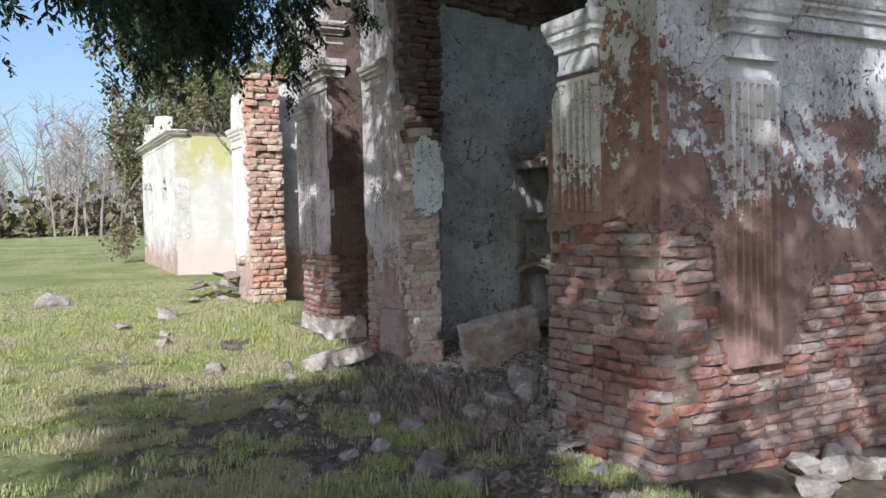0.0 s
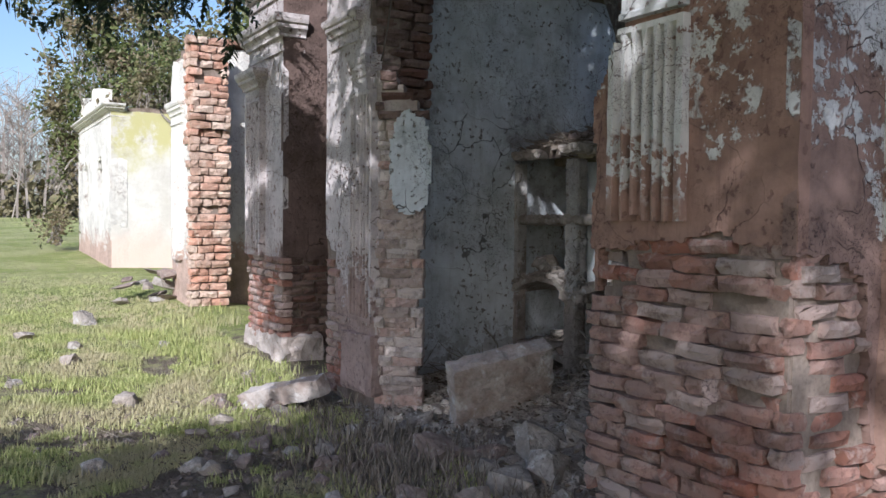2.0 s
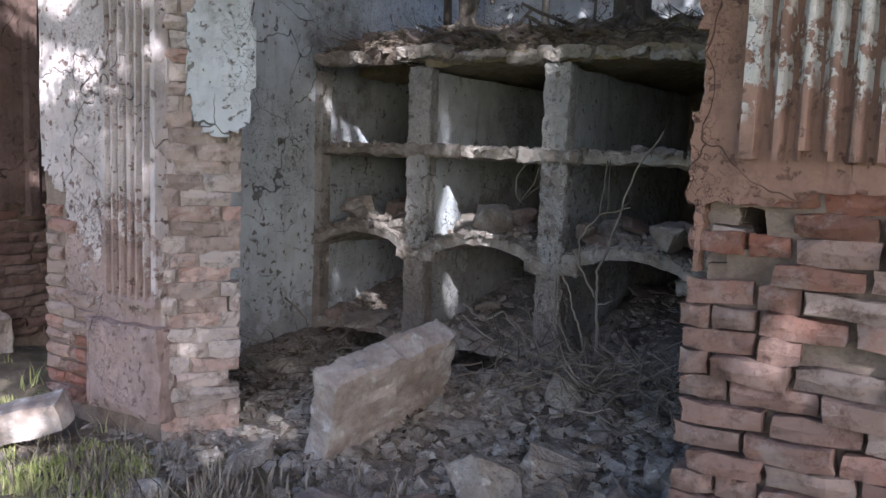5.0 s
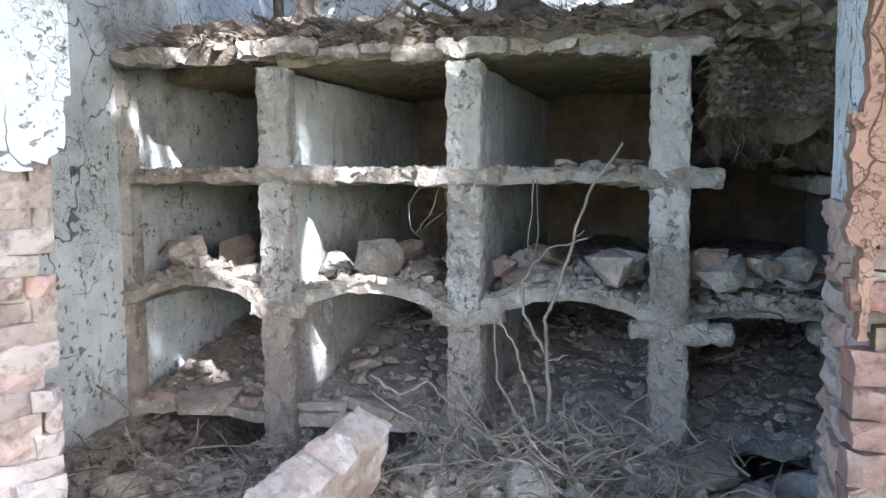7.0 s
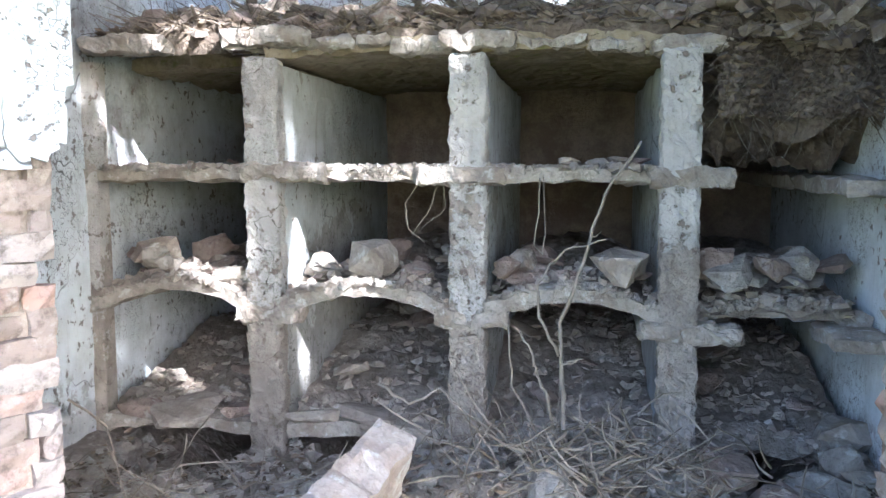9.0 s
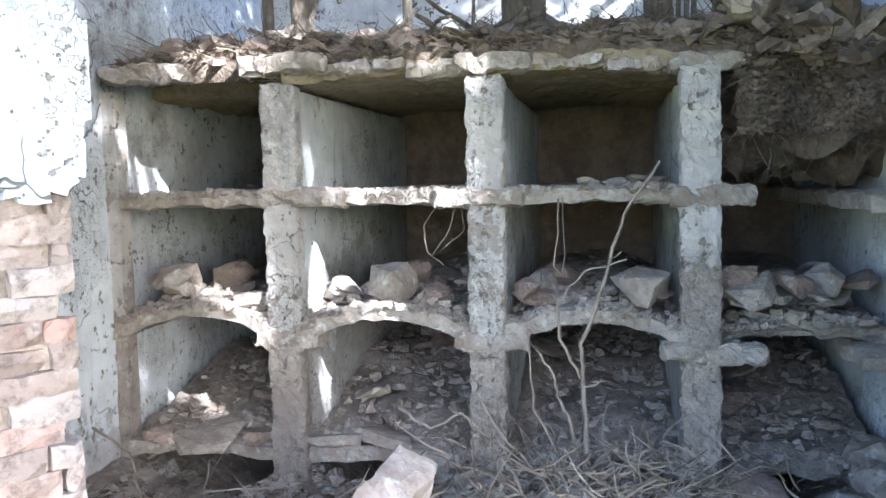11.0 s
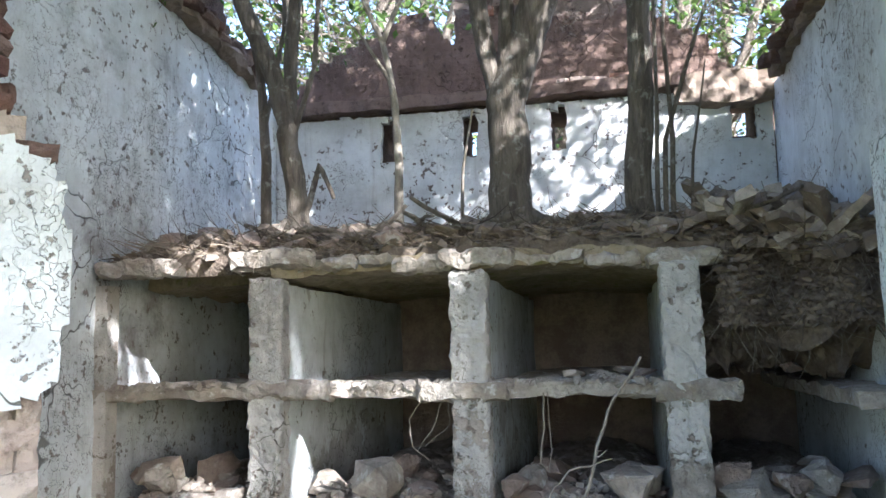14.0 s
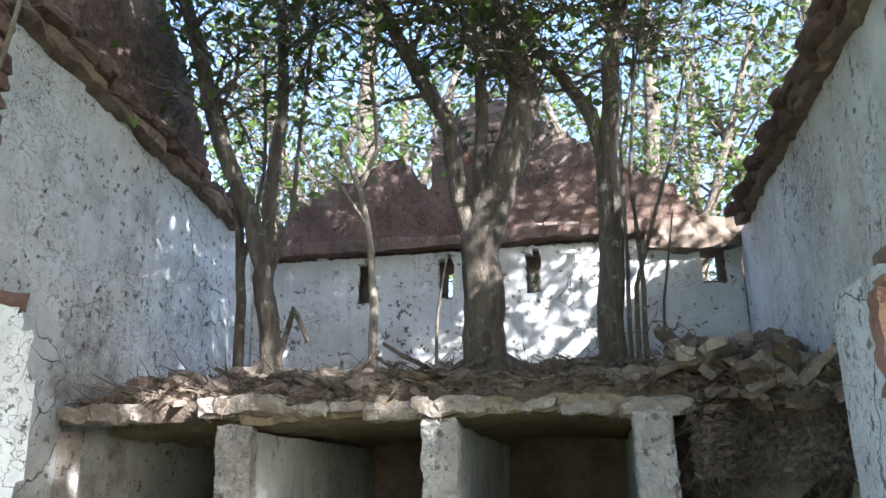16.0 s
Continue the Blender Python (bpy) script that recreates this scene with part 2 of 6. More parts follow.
def lichen_mat():
    k = Net("lichen_wall")
    base = k.mix(k.ramp(k.noise(1.6, 6.0, 0.7), 0.35, 0.65), (0.56, 0.54, 0.49), (0.46, 0.43, 0.38))
    zz = k.math("ADD", k.z(), k.math("MULTIPLY", k.math("SUBTRACT", k.noise(0.9, 5.0, 0.65), 0.5), 2.4))
    up = k.ramp(zz, 2.3, 3.2)
    blot = k.ramp(k.noise(2.2, 6.0, 0.7), 0.36, 0.56)
    col = k.mix(k.math("MULTIPLY", up, blot), base, (0.42, 0.39, 0.19))
    col = k.mix(k.math("MULTIPLY", up, k.ramp(k.noise(3.2, 5.0, 0.7), 0.55, 0.7)), col, (0.34, 0.31, 0.22))
    low = k.ramp(k.math("ADD", k.z(), k.math("MULTIPLY", k.noise(1.3, 4.0), 1.0)), 1.2, 1.9, 1.0, 0.0)
    col = k.mix(k.math("MULTIPLY", low, 0.75), col, (0.58, 0.44, 0.36))
    k.bump(k.noise(18.0, 6.0, 0.7), 0.6, 0.02)
    return k.done(col)


LICHEN = lichen_mat()


def ground_mat():
    k = Net("meadow_ground")
    earth = k.mix(k.ramp(k.noise(3.0, 6.0, 0.7), 0.35, 0.65), (0.155, 0.12, 0.092), (0.25, 0.205, 0.155))
    green = k.mix(k.ramp(k.noise(0.55, 5.0, 0.65), 0.35, 0.65), (0.27, 0.32, 0.09), (0.45, 0.44, 0.20))
    sx = k.n("ShaderNodeSeparateXYZ", Vector=k.pos)
    away = k.ramp(k.math("ADD", k.math("MULTIPLY", sx.outputs["Y"], -1.0), k.math("MULTIPLY", k.noise(0.8, 4.0, 0.6), 2.2)), -1.3, 1.2)
    far = k.ramp(sx.outputs["X"], -14.0, -9.0, 1.0, 0.0)
    near = k.math("MAXIMUM", k.math("MULTIPLY", away, 0.75), far)
    tuft = k.ramp(k.math("ADD", near, k.math("MULTIPLY", k.math("SUBTRACT", k.noise(6.0, 6.0, 0.7), 0.5), 1.3)), 0.35, 0.7)
    col = k.mix(tuft, earth, green)
    col = k.mix(k.math("MULTIPLY", k.ramp(k.noise(38.0, 5.0, 0.75), 0.48, 0.7), 0.5), col, (0.10, 0.085, 0.05))
    col = k.mix(k.math("MULTIPLY", k.ramp(k.noise(1.9, 5.0, 0.7), 0.56, 0.7), 0.7), col, (0.42, 0.37, 0.22))
    col = k.mix(k.math("MULTIPLY", k.ramp(k.noise(8.0, 6.0, 0.8), 0.5, 0.64), 0.6), col, (0.15, 0.15, 0.055))
    col = k.mix(k.math("MULTIPLY", k.ramp(k.noise(4.2, 6.0, 0.75, stretch=(1.0, 1.6, 1.0)), 0.56, 0.66), 0.6), col, (0.40, 0.36, 0.25))
    k.bump(k.math("ADD", k.noise(24.0, 6.0, 0.75), k.math("MULTIPLY", k.noise(5.0, 6.0, 0.7), 1.6)), 1.0, 0.09)
    return k.done(col)


GROUND = ground_mat()

# ---- mesh helpers ----
rng = random.Random(7)


def nz(x, y, z=0.0, s=1.0):
    return noise.noise(Vector((x * s, y * s, z * s)))


def fractal(x, y, z, s):
    return nz(x, y, z, s) + 0.5 * nz(x, y, z, s * 2.1) + 0.25 * nz(x, y, z, s * 4.3)


def mesh(name, verts, faces, material, smooth=False):
    me = bpy.data.meshes.new(name)
    me.from_pydata(verts, [], faces)
    me.materials.append(material)
    if smooth:
        me.polygons.foreach_set("use_smooth", [True] * len(me.polygons))
    me.update()
    return me


def part(name, me, parent=None, label="", m=None):
    ob = new(name, me)
    if parent:
        ob.parent = parent
    if m is not None:
        ob.matrix_basis = m
    if label:
        tagged(ob, label)
    return ob


def thing(name, label, category, group="", kind="", at=(0, 0, 0)):
    ob = new(name)
    ob.location = at
    return tagged(ob, label, category, group, kind)


def axes(origin, right, up):
    """A pose whose x runs along `right`, y along `up` and z outwards."""
    r, u = Vector(right).normalized(), Vector(up).normalized()
    o = r.cross(u)
    m = Matrix((r, u, o)).transposed().to_4x4()
    m.translation = origin
    return m


def sheet(name, m, u0, u1, v0, v1, du, dv, thick, material, keep=None, relief=None, ragged=0.3, seed=0.0, smooth=True):
    """A sheet of wall or plaster with real thickness: a grid in the pose m's x and y, less the cells that keep() rejects,
    pushed along m's z by relief()."""
    nu, nv = max(1, round((u1 - u0) / du)), max(1, round((v1 - v0) / dv))
    du, dv = (u1 - u0) / nu, (v1 - v0) / nv
    cell = {}
    for i in range(nu):
        for j in range(nv):
            if keep is None or keep(u0 + (i + 0.5) * du, v0 + (j + 0.5) * dv):
                cell[i, j] = True
    verts, faces, front, back = [], [], {}, {}

    def vert(i, j, f):
        store = front if f else back
        if (i, j) not in store:
            u, v = u0 + i * du, v0 + j * dv
            w = (relief(u, v) if relief else 0.0) if f else -thick
            edge = i in (0, nu) or j in (0, nv)
            if not edge:
                u += ragged * du * nz(u + seed, v, seed, 23.0)
                v += ragged * dv * nz(u, v + 9.0 + seed, seed, 23.0)
            store[i, j] = len(verts)
            verts.append(m @ Vector((u, v, w)))
        return store[i, j]

    for i, j in cell:
        faces.append((vert(i, j, 1), vert(i + 1, j, 1), vert(i + 1, j + 1, 1), vert(i, j + 1, 1)))
        for (a, b, c, d, n) in ((i, j, i + 1, j, (i, j - 1)), (i + 1, j, i + 1, j + 1, (i + 1, j)),
                                (i + 1, j + 1, i, j + 1, (i, j + 1)), (i, j + 1, i, j, (i - 1, j))):
            if n not in cell:
                faces.append((vert(a, b, 1), vert(a, b, 0), vert(c, d, 0), vert(c, d, 1)))
        faces.append((vert(i, j, 0), vert(i, j + 1, 0), vert(i + 1, j + 1, 0), vert(i + 1, j, 0)))
    return mesh(name, verts, faces, material, False)


def rough_box(name, size, cell, amp, seed, material, bend=None, scale=5.0, centre=(0, 0, 0), smooth=False):
    """A box with a broken, uneven surface: its six faces are grids that share edges, pushed about by noise."""
    n = [max(1, round(s / cell)) for s in size]
    index, verts, faces = {}, [], []

    def vid(key):
        if key not in index:
            p = Vector([(key[a] / n[a] - 0.5) * size[a] for a in range(3)])
            q = p + Vector((seed * 3.1, seed * 1.7, seed * 5.3))
            d = Vector((fractal(q.x, q.y, q.z, scale), fractal(q.y + 7, q.z, q.x, scale), fractal(q.z, q.x + 3, q.y, scale)))
            ends = sum(key[a] in (0, n[a]) for a in range(3))
            if ends > 1:
                p = Vector([c - math.copysign(min(0.006, 0.06 * size[a]), c) if key[a] in (0, n[a]) else c for a, c in enumerate(p)])
            p = p + d * amp
            p += Vector(centre)
            if bend:
                p = bend(p)
            index[key] = len(verts)
            verts.append(p)
        return index[key]

    for a in range(3):
        b, c = (a + 1) % 3, (a + 2) % 3
        for side in (0, n[a]):
            for i in range(n[b]):
                for j in range(n[c]):
                    q = []
                    for (di, dj) in ((0, 0), (1, 0), (1, 1), (0, 1)):
                        key = [0, 0, 0]
                        key[a], key[b], key[c] = side, i + di, j + dj
                        q.append(vid(tuple(key)))
                    faces.append(q if side else q[::-1])
    return mesh(name, verts, faces, material, smooth)


def moulding(name, profile, x0, x1, y, depth, material, amp=0.004):
    """A cornice or capital: the profile (outwards, height) carried round three sides of a pilaster that faces -y."""
    verts, faces = [], []
    cols = 10
    for (o, z) in profile:
        path = [(x0 - o, y + depth)] + [(x0 - o + (x1 - x0 + 2 * o) * i / cols, y - o) for i in range(cols + 1)] + [(x1 + o, y + depth)]
        for (px, py) in path:
            verts.append((px + amp * nz(px, z, 3, 17), py + amp * nz(px, z, 1, 17), z + amp * nz(px, z, 5, 9)))
    w = cols + 3
    for r in range(len(profile) - 1):
        for c in range(w - 1):
            faces.append((r * w + c, r * w + c + 1, (r + 1) * w + c + 1, (r + 1) * w + c))
    faces.append(tuple(range(w))[::-1])
    top = (len(profile) - 1) * w
    faces.append(tuple(range(top, top + w)))
    return mesh(name, verts, faces, material)


def tube_into(verts, faces, pts, radii, sides=6):
    """Adds a tapered tube along pts."""
    base = len(verts)
    for k, p in enumerate(pts):
        a = pts[max(0, k - 1)]
        b = pts[min(len(pts) - 1, k + 1)]
        d = (Vector(b) - Vector(a)).normalized()
        s = d.orthogonal() if k == 0 else s - d * s.dot(d)
        s = s.normalized()
        t = d.cross(s)
        for i in range(sides):
            an = 2 * math.pi * i / sides
            verts.append(Vector(p) + (s * math.cos(an) + t * math.sin(an)) * radii[k])
    for k in range(len(pts) - 1):
        for i in range(sides):
            j = (i + 1) % sides
            faces.append((base + k * sides + i, base + k * sides + j, base + (k + 1) * sides + j, base + (k + 1) * sides + i))
    faces.append(tuple(base + (len(pts) - 1) * sides + i for i in range(sides)))
    faces.append(tuple(base + i for i in range(sides))[::-1])


def wander(p, d, length, steps, r, bendy=0.25, up=0.0, droop=0.0):
    """A crooked line of points from p along d."""
    pts, p, d = [Vector(p)], Vector(p), Vector(d).normalized()
    for _ in range(steps):
        d = (d + Vector((r.uniform(-1, 1), r.uniform(-1, 1), r.uniform(-1, 1))) * bendy + Vector((0, 0, up - droop))).normalized()
        p = p + d * (length / steps)
        pts.append(p.copy())
    return pts


def leaf_into(verts, faces, p, d, size, r, width=0.45):
    """Adds one folded leaf of four triangles."""
    d = Vector(d).normalized()
    s = d.cross(Vector((r.uniform(-1, 1), r.uniform(-1, 1), r.uniform(-1, 1)))).normalized()
    n = d.cross(s)
    b = len(verts)
    verts += [p, p + d * size * 0.5 + s * size * width * 0.5 + n * size * 0.12, p + d * size, p + d * size * 0.5 - s * size * width * 0.5 + n * size * 0.12]
    faces += [(b, b + 1, b + 2), (b, b + 2, b + 3)]


# ---- ground ----


def ground_z(x, y):
    west = max(0.0, -x - 9.0)
    z = -0.16 + 1.75 * (1 - math.exp(-west / 34.0))
    z += 0.16 * math.exp(-((y - 3.9) / 0.9) ** 2) * (1.0 if -17 < x < -5.2 else 0.25)     # earth heaped along the fronts
    if -5.3 < x < 3.0 and y > 3.4:
        z -= 0.10 * min(1.0, max(0.0, (x + 5.3) / 1.2))
    near = math.exp(-((x + 6) ** 2 + y ** 2) / 400.0)
    z += near * (0.035 * nz(x, y, 0.0, 0.9) + 0.02 * nz(x, y, 4.0, 2.6))
    return z


def build_ground():
    xs = [-900, -500, -260, -140, -90, -60, -45, -36, -30] + [-27 + 0.75 * i for i in range(12)] + [-18 + 0.16 * i for i in range(126)] + [3, 5, 9, 20, 60, 200, 900]
    ys = [-900, -300, -100, -40, -20, -12, -8, -6] + [-4.6 + 0.16 * i for i in range(60)] + [5.2, 6, 7, 8.5, 11, 16, 30, 80, 300, 900]
    verts = [(x, y, ground_z(x, y)) for x in xs for y in ys]
    w = len(ys)
    faces = [(i * w + j, (i + 1) * w + j, (i + 1) * w + j + 1, i * w + j + 1) for i in range(len(xs) - 1) for j in range(w - 1)]
    tagged(new("ground", mesh("ground", verts, faces, GROUND, True)), "sparse green meadow ground with bare earth and dry grass", "ground", kind="structure")


build_ground()

# ---- bricks ----


def brick_mesh(name, size, seed, material):
    n, r = (3, 2, 1), random.Random(seed)
    index, verts, faces = {}, [], []
    for a in range(3):
        b, c = (a + 1) % 3, (a + 2) % 3
        for side in (0, n[a]):
            for i in range(n[b]):
                for j in range(n[c]):
                    q = []
                    for di, dj in ((0, 0), (1, 0), (1, 1), (0, 1)):
                        key = [0, 0, 0]
                        key[a], key[b], key[c] = side, i + di, j + dj
                        key = tuple(key)
                        if key not in index:
                            p = [(key[k] / n[k] - 0.5) * size[k] for k in range(3)]
                            if key[0] in (0, n[0]):
                                p[2] -= size[2] * r.uniform(0.02, 0.16) * (key[2] > 0)
                                p[0] *= r.uniform(0.93, 1.0)
                            if key[1] != 1:
                                p[2] -= r.uniform(0.004, 0.016) * (key[2] > 0)
                            p = [v + r.uniform(-1, 1) * s for v, s in zip(p, (0.007, 0.0055, 0.009))]
                            index[key] = len(verts)
                            verts.append(p)
                        q.append(index[key])
                    faces.append(q if side else q[::-1])
    return mesh(name, verts, faces, material)


BRICK_SIZE = (0.262, 0.062, 0.13)
BRICKS = {m: [brick_mesh("brick", BRICK_SIZE, 31 + s, m) for s in range(8)] for m in (BRICK, BRICK_SUN, BRICK_DARK, BRICK_LIME_SUNLIT)}


def lay_bricks(parent, m, u0, u1, v0, v1, material, keep=None, bulge=None, pitch=0.079, seed=1, loose=1.0, fill=1.0):
    """Courses of single bricks on the face m, each one an object."""
    r = random.Random(seed)
    count, row, v = 0, 0, v0 + pitch / 2
    while v < v1:
        u = u0 - r.uniform(0.02, 0.14) - (0.13 if row % 2 else 0.0)
        while u < u1:
            ln = r.choice((0.27, 0.27, 0.25, 0.28, 0.14))
            a, b = max(u, u0), min(u + ln - 0.012, u1)
            c, w = (a + b) / 2, b - a
            if w > 0.05 and (keep is None or keep(c, v)) and r.random() > 0.025 * loose:
                out = r.uniform(-0.014, 0.012) * loose + (bulge(c, v) if bulge else 0.0)
                sag = 0.012 * nz(c, v, seed, 1.3)
                t = m @ Matrix.Translation((c, v + sag, out - BRICK_SIZE[2] / 2 + 0.012)) @ pose(0, 0, 0, r.uniform(-3, 3) * loose, r.uniform(-3, 3) * loose, r.uniform(-1.6, 1.6) * loose)
                t = t @ Matrix.Diagonal((w / BRICK_SIZE[0], r.uniform(0.9, 1.1) * fill, 1, 1))
                part("brick", r.choice(BRICKS[material]), parent, m=t)
                count += 1
            u += ln
        v += pitch
        row += 1
    return count


def box_mesh(name, x0, x1, y0, y1, z0, z1, material, cell=0.25, amp=0.012, seed=1.0):
    return rough_box(name, (x1 - x0, y1 - y0, z1 - z0), cell, amp, seed, material, centre=((x0 + x1) / 2, (y0 + y1) / 2, (z0 + z1) / 2))


def fluted(name, m, u0, u1, v0, v1, material, flutes=6, w=0.05, broken=None, seed=0.0):
    """A fluted pilaster face with round-headed flutes."""
    pitch = (u1 - u0 - 0.06) / flutes

    def relief(u, v):
        k = ((u - u0 - 0.03) / pitch) % 1.0
        inside = u0 + 0.03 < u < u1 - 0.03
        half = 0.34
        x = abs(k - 0.5)
        d = 0.0
        if inside and x < half:
            depth = math.sqrt(max(0.0, 1 - (x / half) ** 2))
            top = v1 - 0.05 - (pitch * half) * (1 - depth)
            if v < top and v > v0 + 0.05:
                d = -0.055 * depth
        return w + d + 0.004 * nz(u, v, seed, 9.0)

    return sheet(name, m, u0, u1, v0, v1, pitch / 9, 0.03, 0.03, material, keep=broken, relief=relief, ragged=0.0, seed=seed)


CAP = [(0.0, 0.0), (0.012, 0.0), (0.012, 0.025), (0.0, 0.035), (0.0, 0.13), (0.03, 0.14), (0.03, 0.165), (0.045, 0.19), (0.075, 0.215), (0.075, 0.25), (0.095, 0.265), (0.11, 0.30), (0.11, 0.34), (0.0, 0.35)]


def cap_at(z, k=1.0, out=1.0):
    return [(o * out, z + h * k) for o, h in CAP]


SOUTH = lambda y: axes((0, y, 0), (1, 0, 0), (0, 0, 1))
EAST = lambda x: axes((x, 0, 0), (0, 1, 0), (0, 0, 1))
WEST = lambda x: axes((x, 0, 0), (0, -1, 0), (0, 0, 1))

# ---- the open mausoleum ----
tomb = thing("ruined_mausoleum", "roofless mausoleum of brick with peeling pale plaster", "mausoleum", kind="structure")

# east pier, with its fluted pilaster and bare brick foot


def edge_east(v):
    return -5.2 + max(0.0, v - 2.2) * 0.62 + 0.035 * nz(v, 2.0, 0, 3.5)


def pier_hole(u, v):
    """Where bricks have dropped out by the opening."""
    return -5.16 < u < -4.97 - 0.10 * (v < 1.30) + 0.02 * nz(u, v, 4, 20) and 1.20 < v < 1.43 - 0.25 * max(0.0, u + 5.08)


def hem_front(u):
    return 1.47 + 0.10 * nz(u, 0, 3, 2.4) + 0.05 * nz(u, 0, 8, 9.0) - 0.10 * max(0.0, (-4.75 - u) * 2)


pier = part("pier", sheet("pier", SOUTH(3.635), -5.14, -4.02, -0.4, 4.3, 0.06, 0.06, 0.55, MORTAR,
                          keep=lambda u, v: u > edge_east(v) + 0.05 and not pier_hole(u, v), relief=lambda u, v: 0.012 * nz(u, v, 0, 8)), tomb)
part("plaster_coat", sheet("plaster_coat", SOUTH(3.6), -5.26, -3.965, 1.2, 3.2, 0.025, 0.025, 0.07, PLASTER_OUT,
                           keep=lambda u, v: u > edge_east(v) and (v > hem_front(u) or u < -5.165) and not pier_hole(u, v), relief=lambda u, v: 0.008 * fractal(u, v, 0, 3), ragged=0.8), pier)
pil = part("pilaster", fluted("pilaster", SOUTH(3.6), -5.05, -4.55, 1.48, 2.52, PLASTER_PIL, broken=lambda u, v: v > 1.58 + 0.07 * nz(u, v, 2, 9) and u > edge_east(v) + 0.01), pier, "pale fluted plaster pilaster, its foot worn away")
part("capital", moulding("capital", cap_at(2.56, 1.15, 0.8), -4.97, -4.57, 3.56, 0.12, PLASTER_SIDE), pil)


def bulge_front(u, v):
    b = 0.035 * math.sin(max(0.0, min(1.0, (1.4 - v) / 1.5)) * math.pi) + 0.02 * nz(u, v, 5, 2.2)
    corner = max(0.0, (u + 4.22) / 0.25)
    return b - 0.07 * corner ** 2


lay_bricks(pier, SOUTH(3.6), -5.2, -3.99, -0.32, 1.6, BRICK, keep=lambda u, v: v < hem_front(u) + 0.03 and not pier_hole(u - 0.06, v), bulge=bulge_front, seed=3, loose=1.6, fill=1.12)
part("plaster_patch", sheet("plaster_patch", SOUTH(3.585), -5.2, -4.1, -0.3, 1.3, 0.03, 0.03, 0.05, PLASTER_PINK,
                            keep=lambda u, v: fractal(u, v, 4, 2.1) > 0.42 + 0.25 * (u + 5.2), relief=lambda u, v: bulge_front(u, v) - 0.004 + 0.008 * nz(u, v, 0, 12), ragged=0.9), pier)
# jamb of the east pier: pale bricks carry the sun's brightness in their colour
lay_bricks(pier, WEST(-5.17), -4.15, -3.68, -0.3, 1.5, BRICK_LIME_SUNLIT, seed=5, fill=1.1)

part("plaster_coat", sheet("plaster_coat", WEST(-5.16), -4.15, -3.72, 1.40, 2.3, 0.04, 0.04, 0.05, PLASTER_IN, keep=lambda u, v: v > 1.44 + 0.05 * nz(u, v, 1, 8), relief=lambda u, v: 0.006 * fractal(u, v, 2, 4), ragged=0.7), pier, "pale plaster on the pier's inner side")

# east outer wall
wall_e = part("wall", sheet("wall", EAST(-4.015), 3.66, 8.1, -0.6, 4.9, 0.11, 0.11, 0.68, MORTAR,
                            keep=lambda u, v: v < 4.0 - (u - 5.3) * 0.30 + 0.12 * nz(u, 0, 4, 3)), tomb)


def hem_side(u):
    pts = ((3.6, 1.45), (3.95, 1.40), (4.07, 1.30), (4.13, 0.62), (4.5, 0.42), (4.75, 0.62), (5.05, 0.95), (5.35, 1.22), (5.6, 1.12), (6.2, 0.8), (8.2, 0.8))
    for (a, za), (b, zb) in zip(pts, pts[1:]):
        if a <= u <= b:
            return za + (zb - za) * (u - a) / (b - a) + 0.03 * nz(u, 3, 1, 8)
    return 1.4


part("plaster_coat", sheet("plaster_coat", EAST(-3.97), 3.6, 8.1, 0.3, 3.2, 0.03, 0.03, 0.065, PLASTER_SIDE, keep=lambda u, v: v > hem_side(u),
                           relief=lambda u, v: 0.01 * fractal(u, v, 2, 2.5), ragged=0.8), wall_e)
pil = part("pilaster", fluted("pilaster", EAST(-3.97), 4.17, 4.62, 0.5, 2.42, PLASTER_PIL, flutes=6, w=0.06), wall_e, "fluted plaster pilaster, brown below and white above")


def east_cap(name, profile, y0, y1):
    me = moulding(name, profile, y0, y1, 0.0, 0.12, PLASTER_SIDE)
    me.transform(axes((-3.92, 0, 0), (0, 1, 0), (0, 0, 1)) @ Matrix(((1, 0, 0, 0), (0, 0, 1, 0), (0, -1, 0, 0), (0, 0, 0, 1))))
    return me


part("capital", east_cap("capital", cap_at(2.55, 1.15), 4.17, 4.62), pil)
part("cornice", east_cap("cornice", cap_at(2.78, 0.75, 0.75), 4.7, 8.1), wall_e)
lay_bricks(wall_e, EAST(-3.985), 3.63, 6.3, -0.5, 1.5, BRICK, keep=lambda u, v: v < hem_side(u) + 0.03 and v > -0.5,
           bulge=lambda u, v: -0.09 * max(0.0, (3.95 - u) / 0.35) ** 2 * (v < 1.3) + 0.018 * nz(u, v, 8, 2.0), seed=9, loose=1.3)
# its inner face, in paler plaster that stands in for light bounced onto it
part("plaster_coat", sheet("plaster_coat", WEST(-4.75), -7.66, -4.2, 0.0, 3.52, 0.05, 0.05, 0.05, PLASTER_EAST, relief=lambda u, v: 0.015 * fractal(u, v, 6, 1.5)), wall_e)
part("ledge", rough_box("ledge", (0.12, 3.3, 0.09), 0.05, 0.035, 3, MORTAR, scale=8.0, centre=(-4.76, 5.75, 3.54)), wall_e, "broken brick ledge of the fallen vault")
part("attic", sheet("attic", WEST(-4.72), -7.3, -4.2, 3.55, 4.9, 0.06, 0.06, 0.03, PLASTER_BROWN,
                    keep=lambda u, v: v < 4.0 - (-u - 5.3) * 0.30 + 0.1 * nz(u, 0, 4, 3), relief=lambda u, v: 0.03 * fractal(u, v, 5, 1.6)), wall_e)

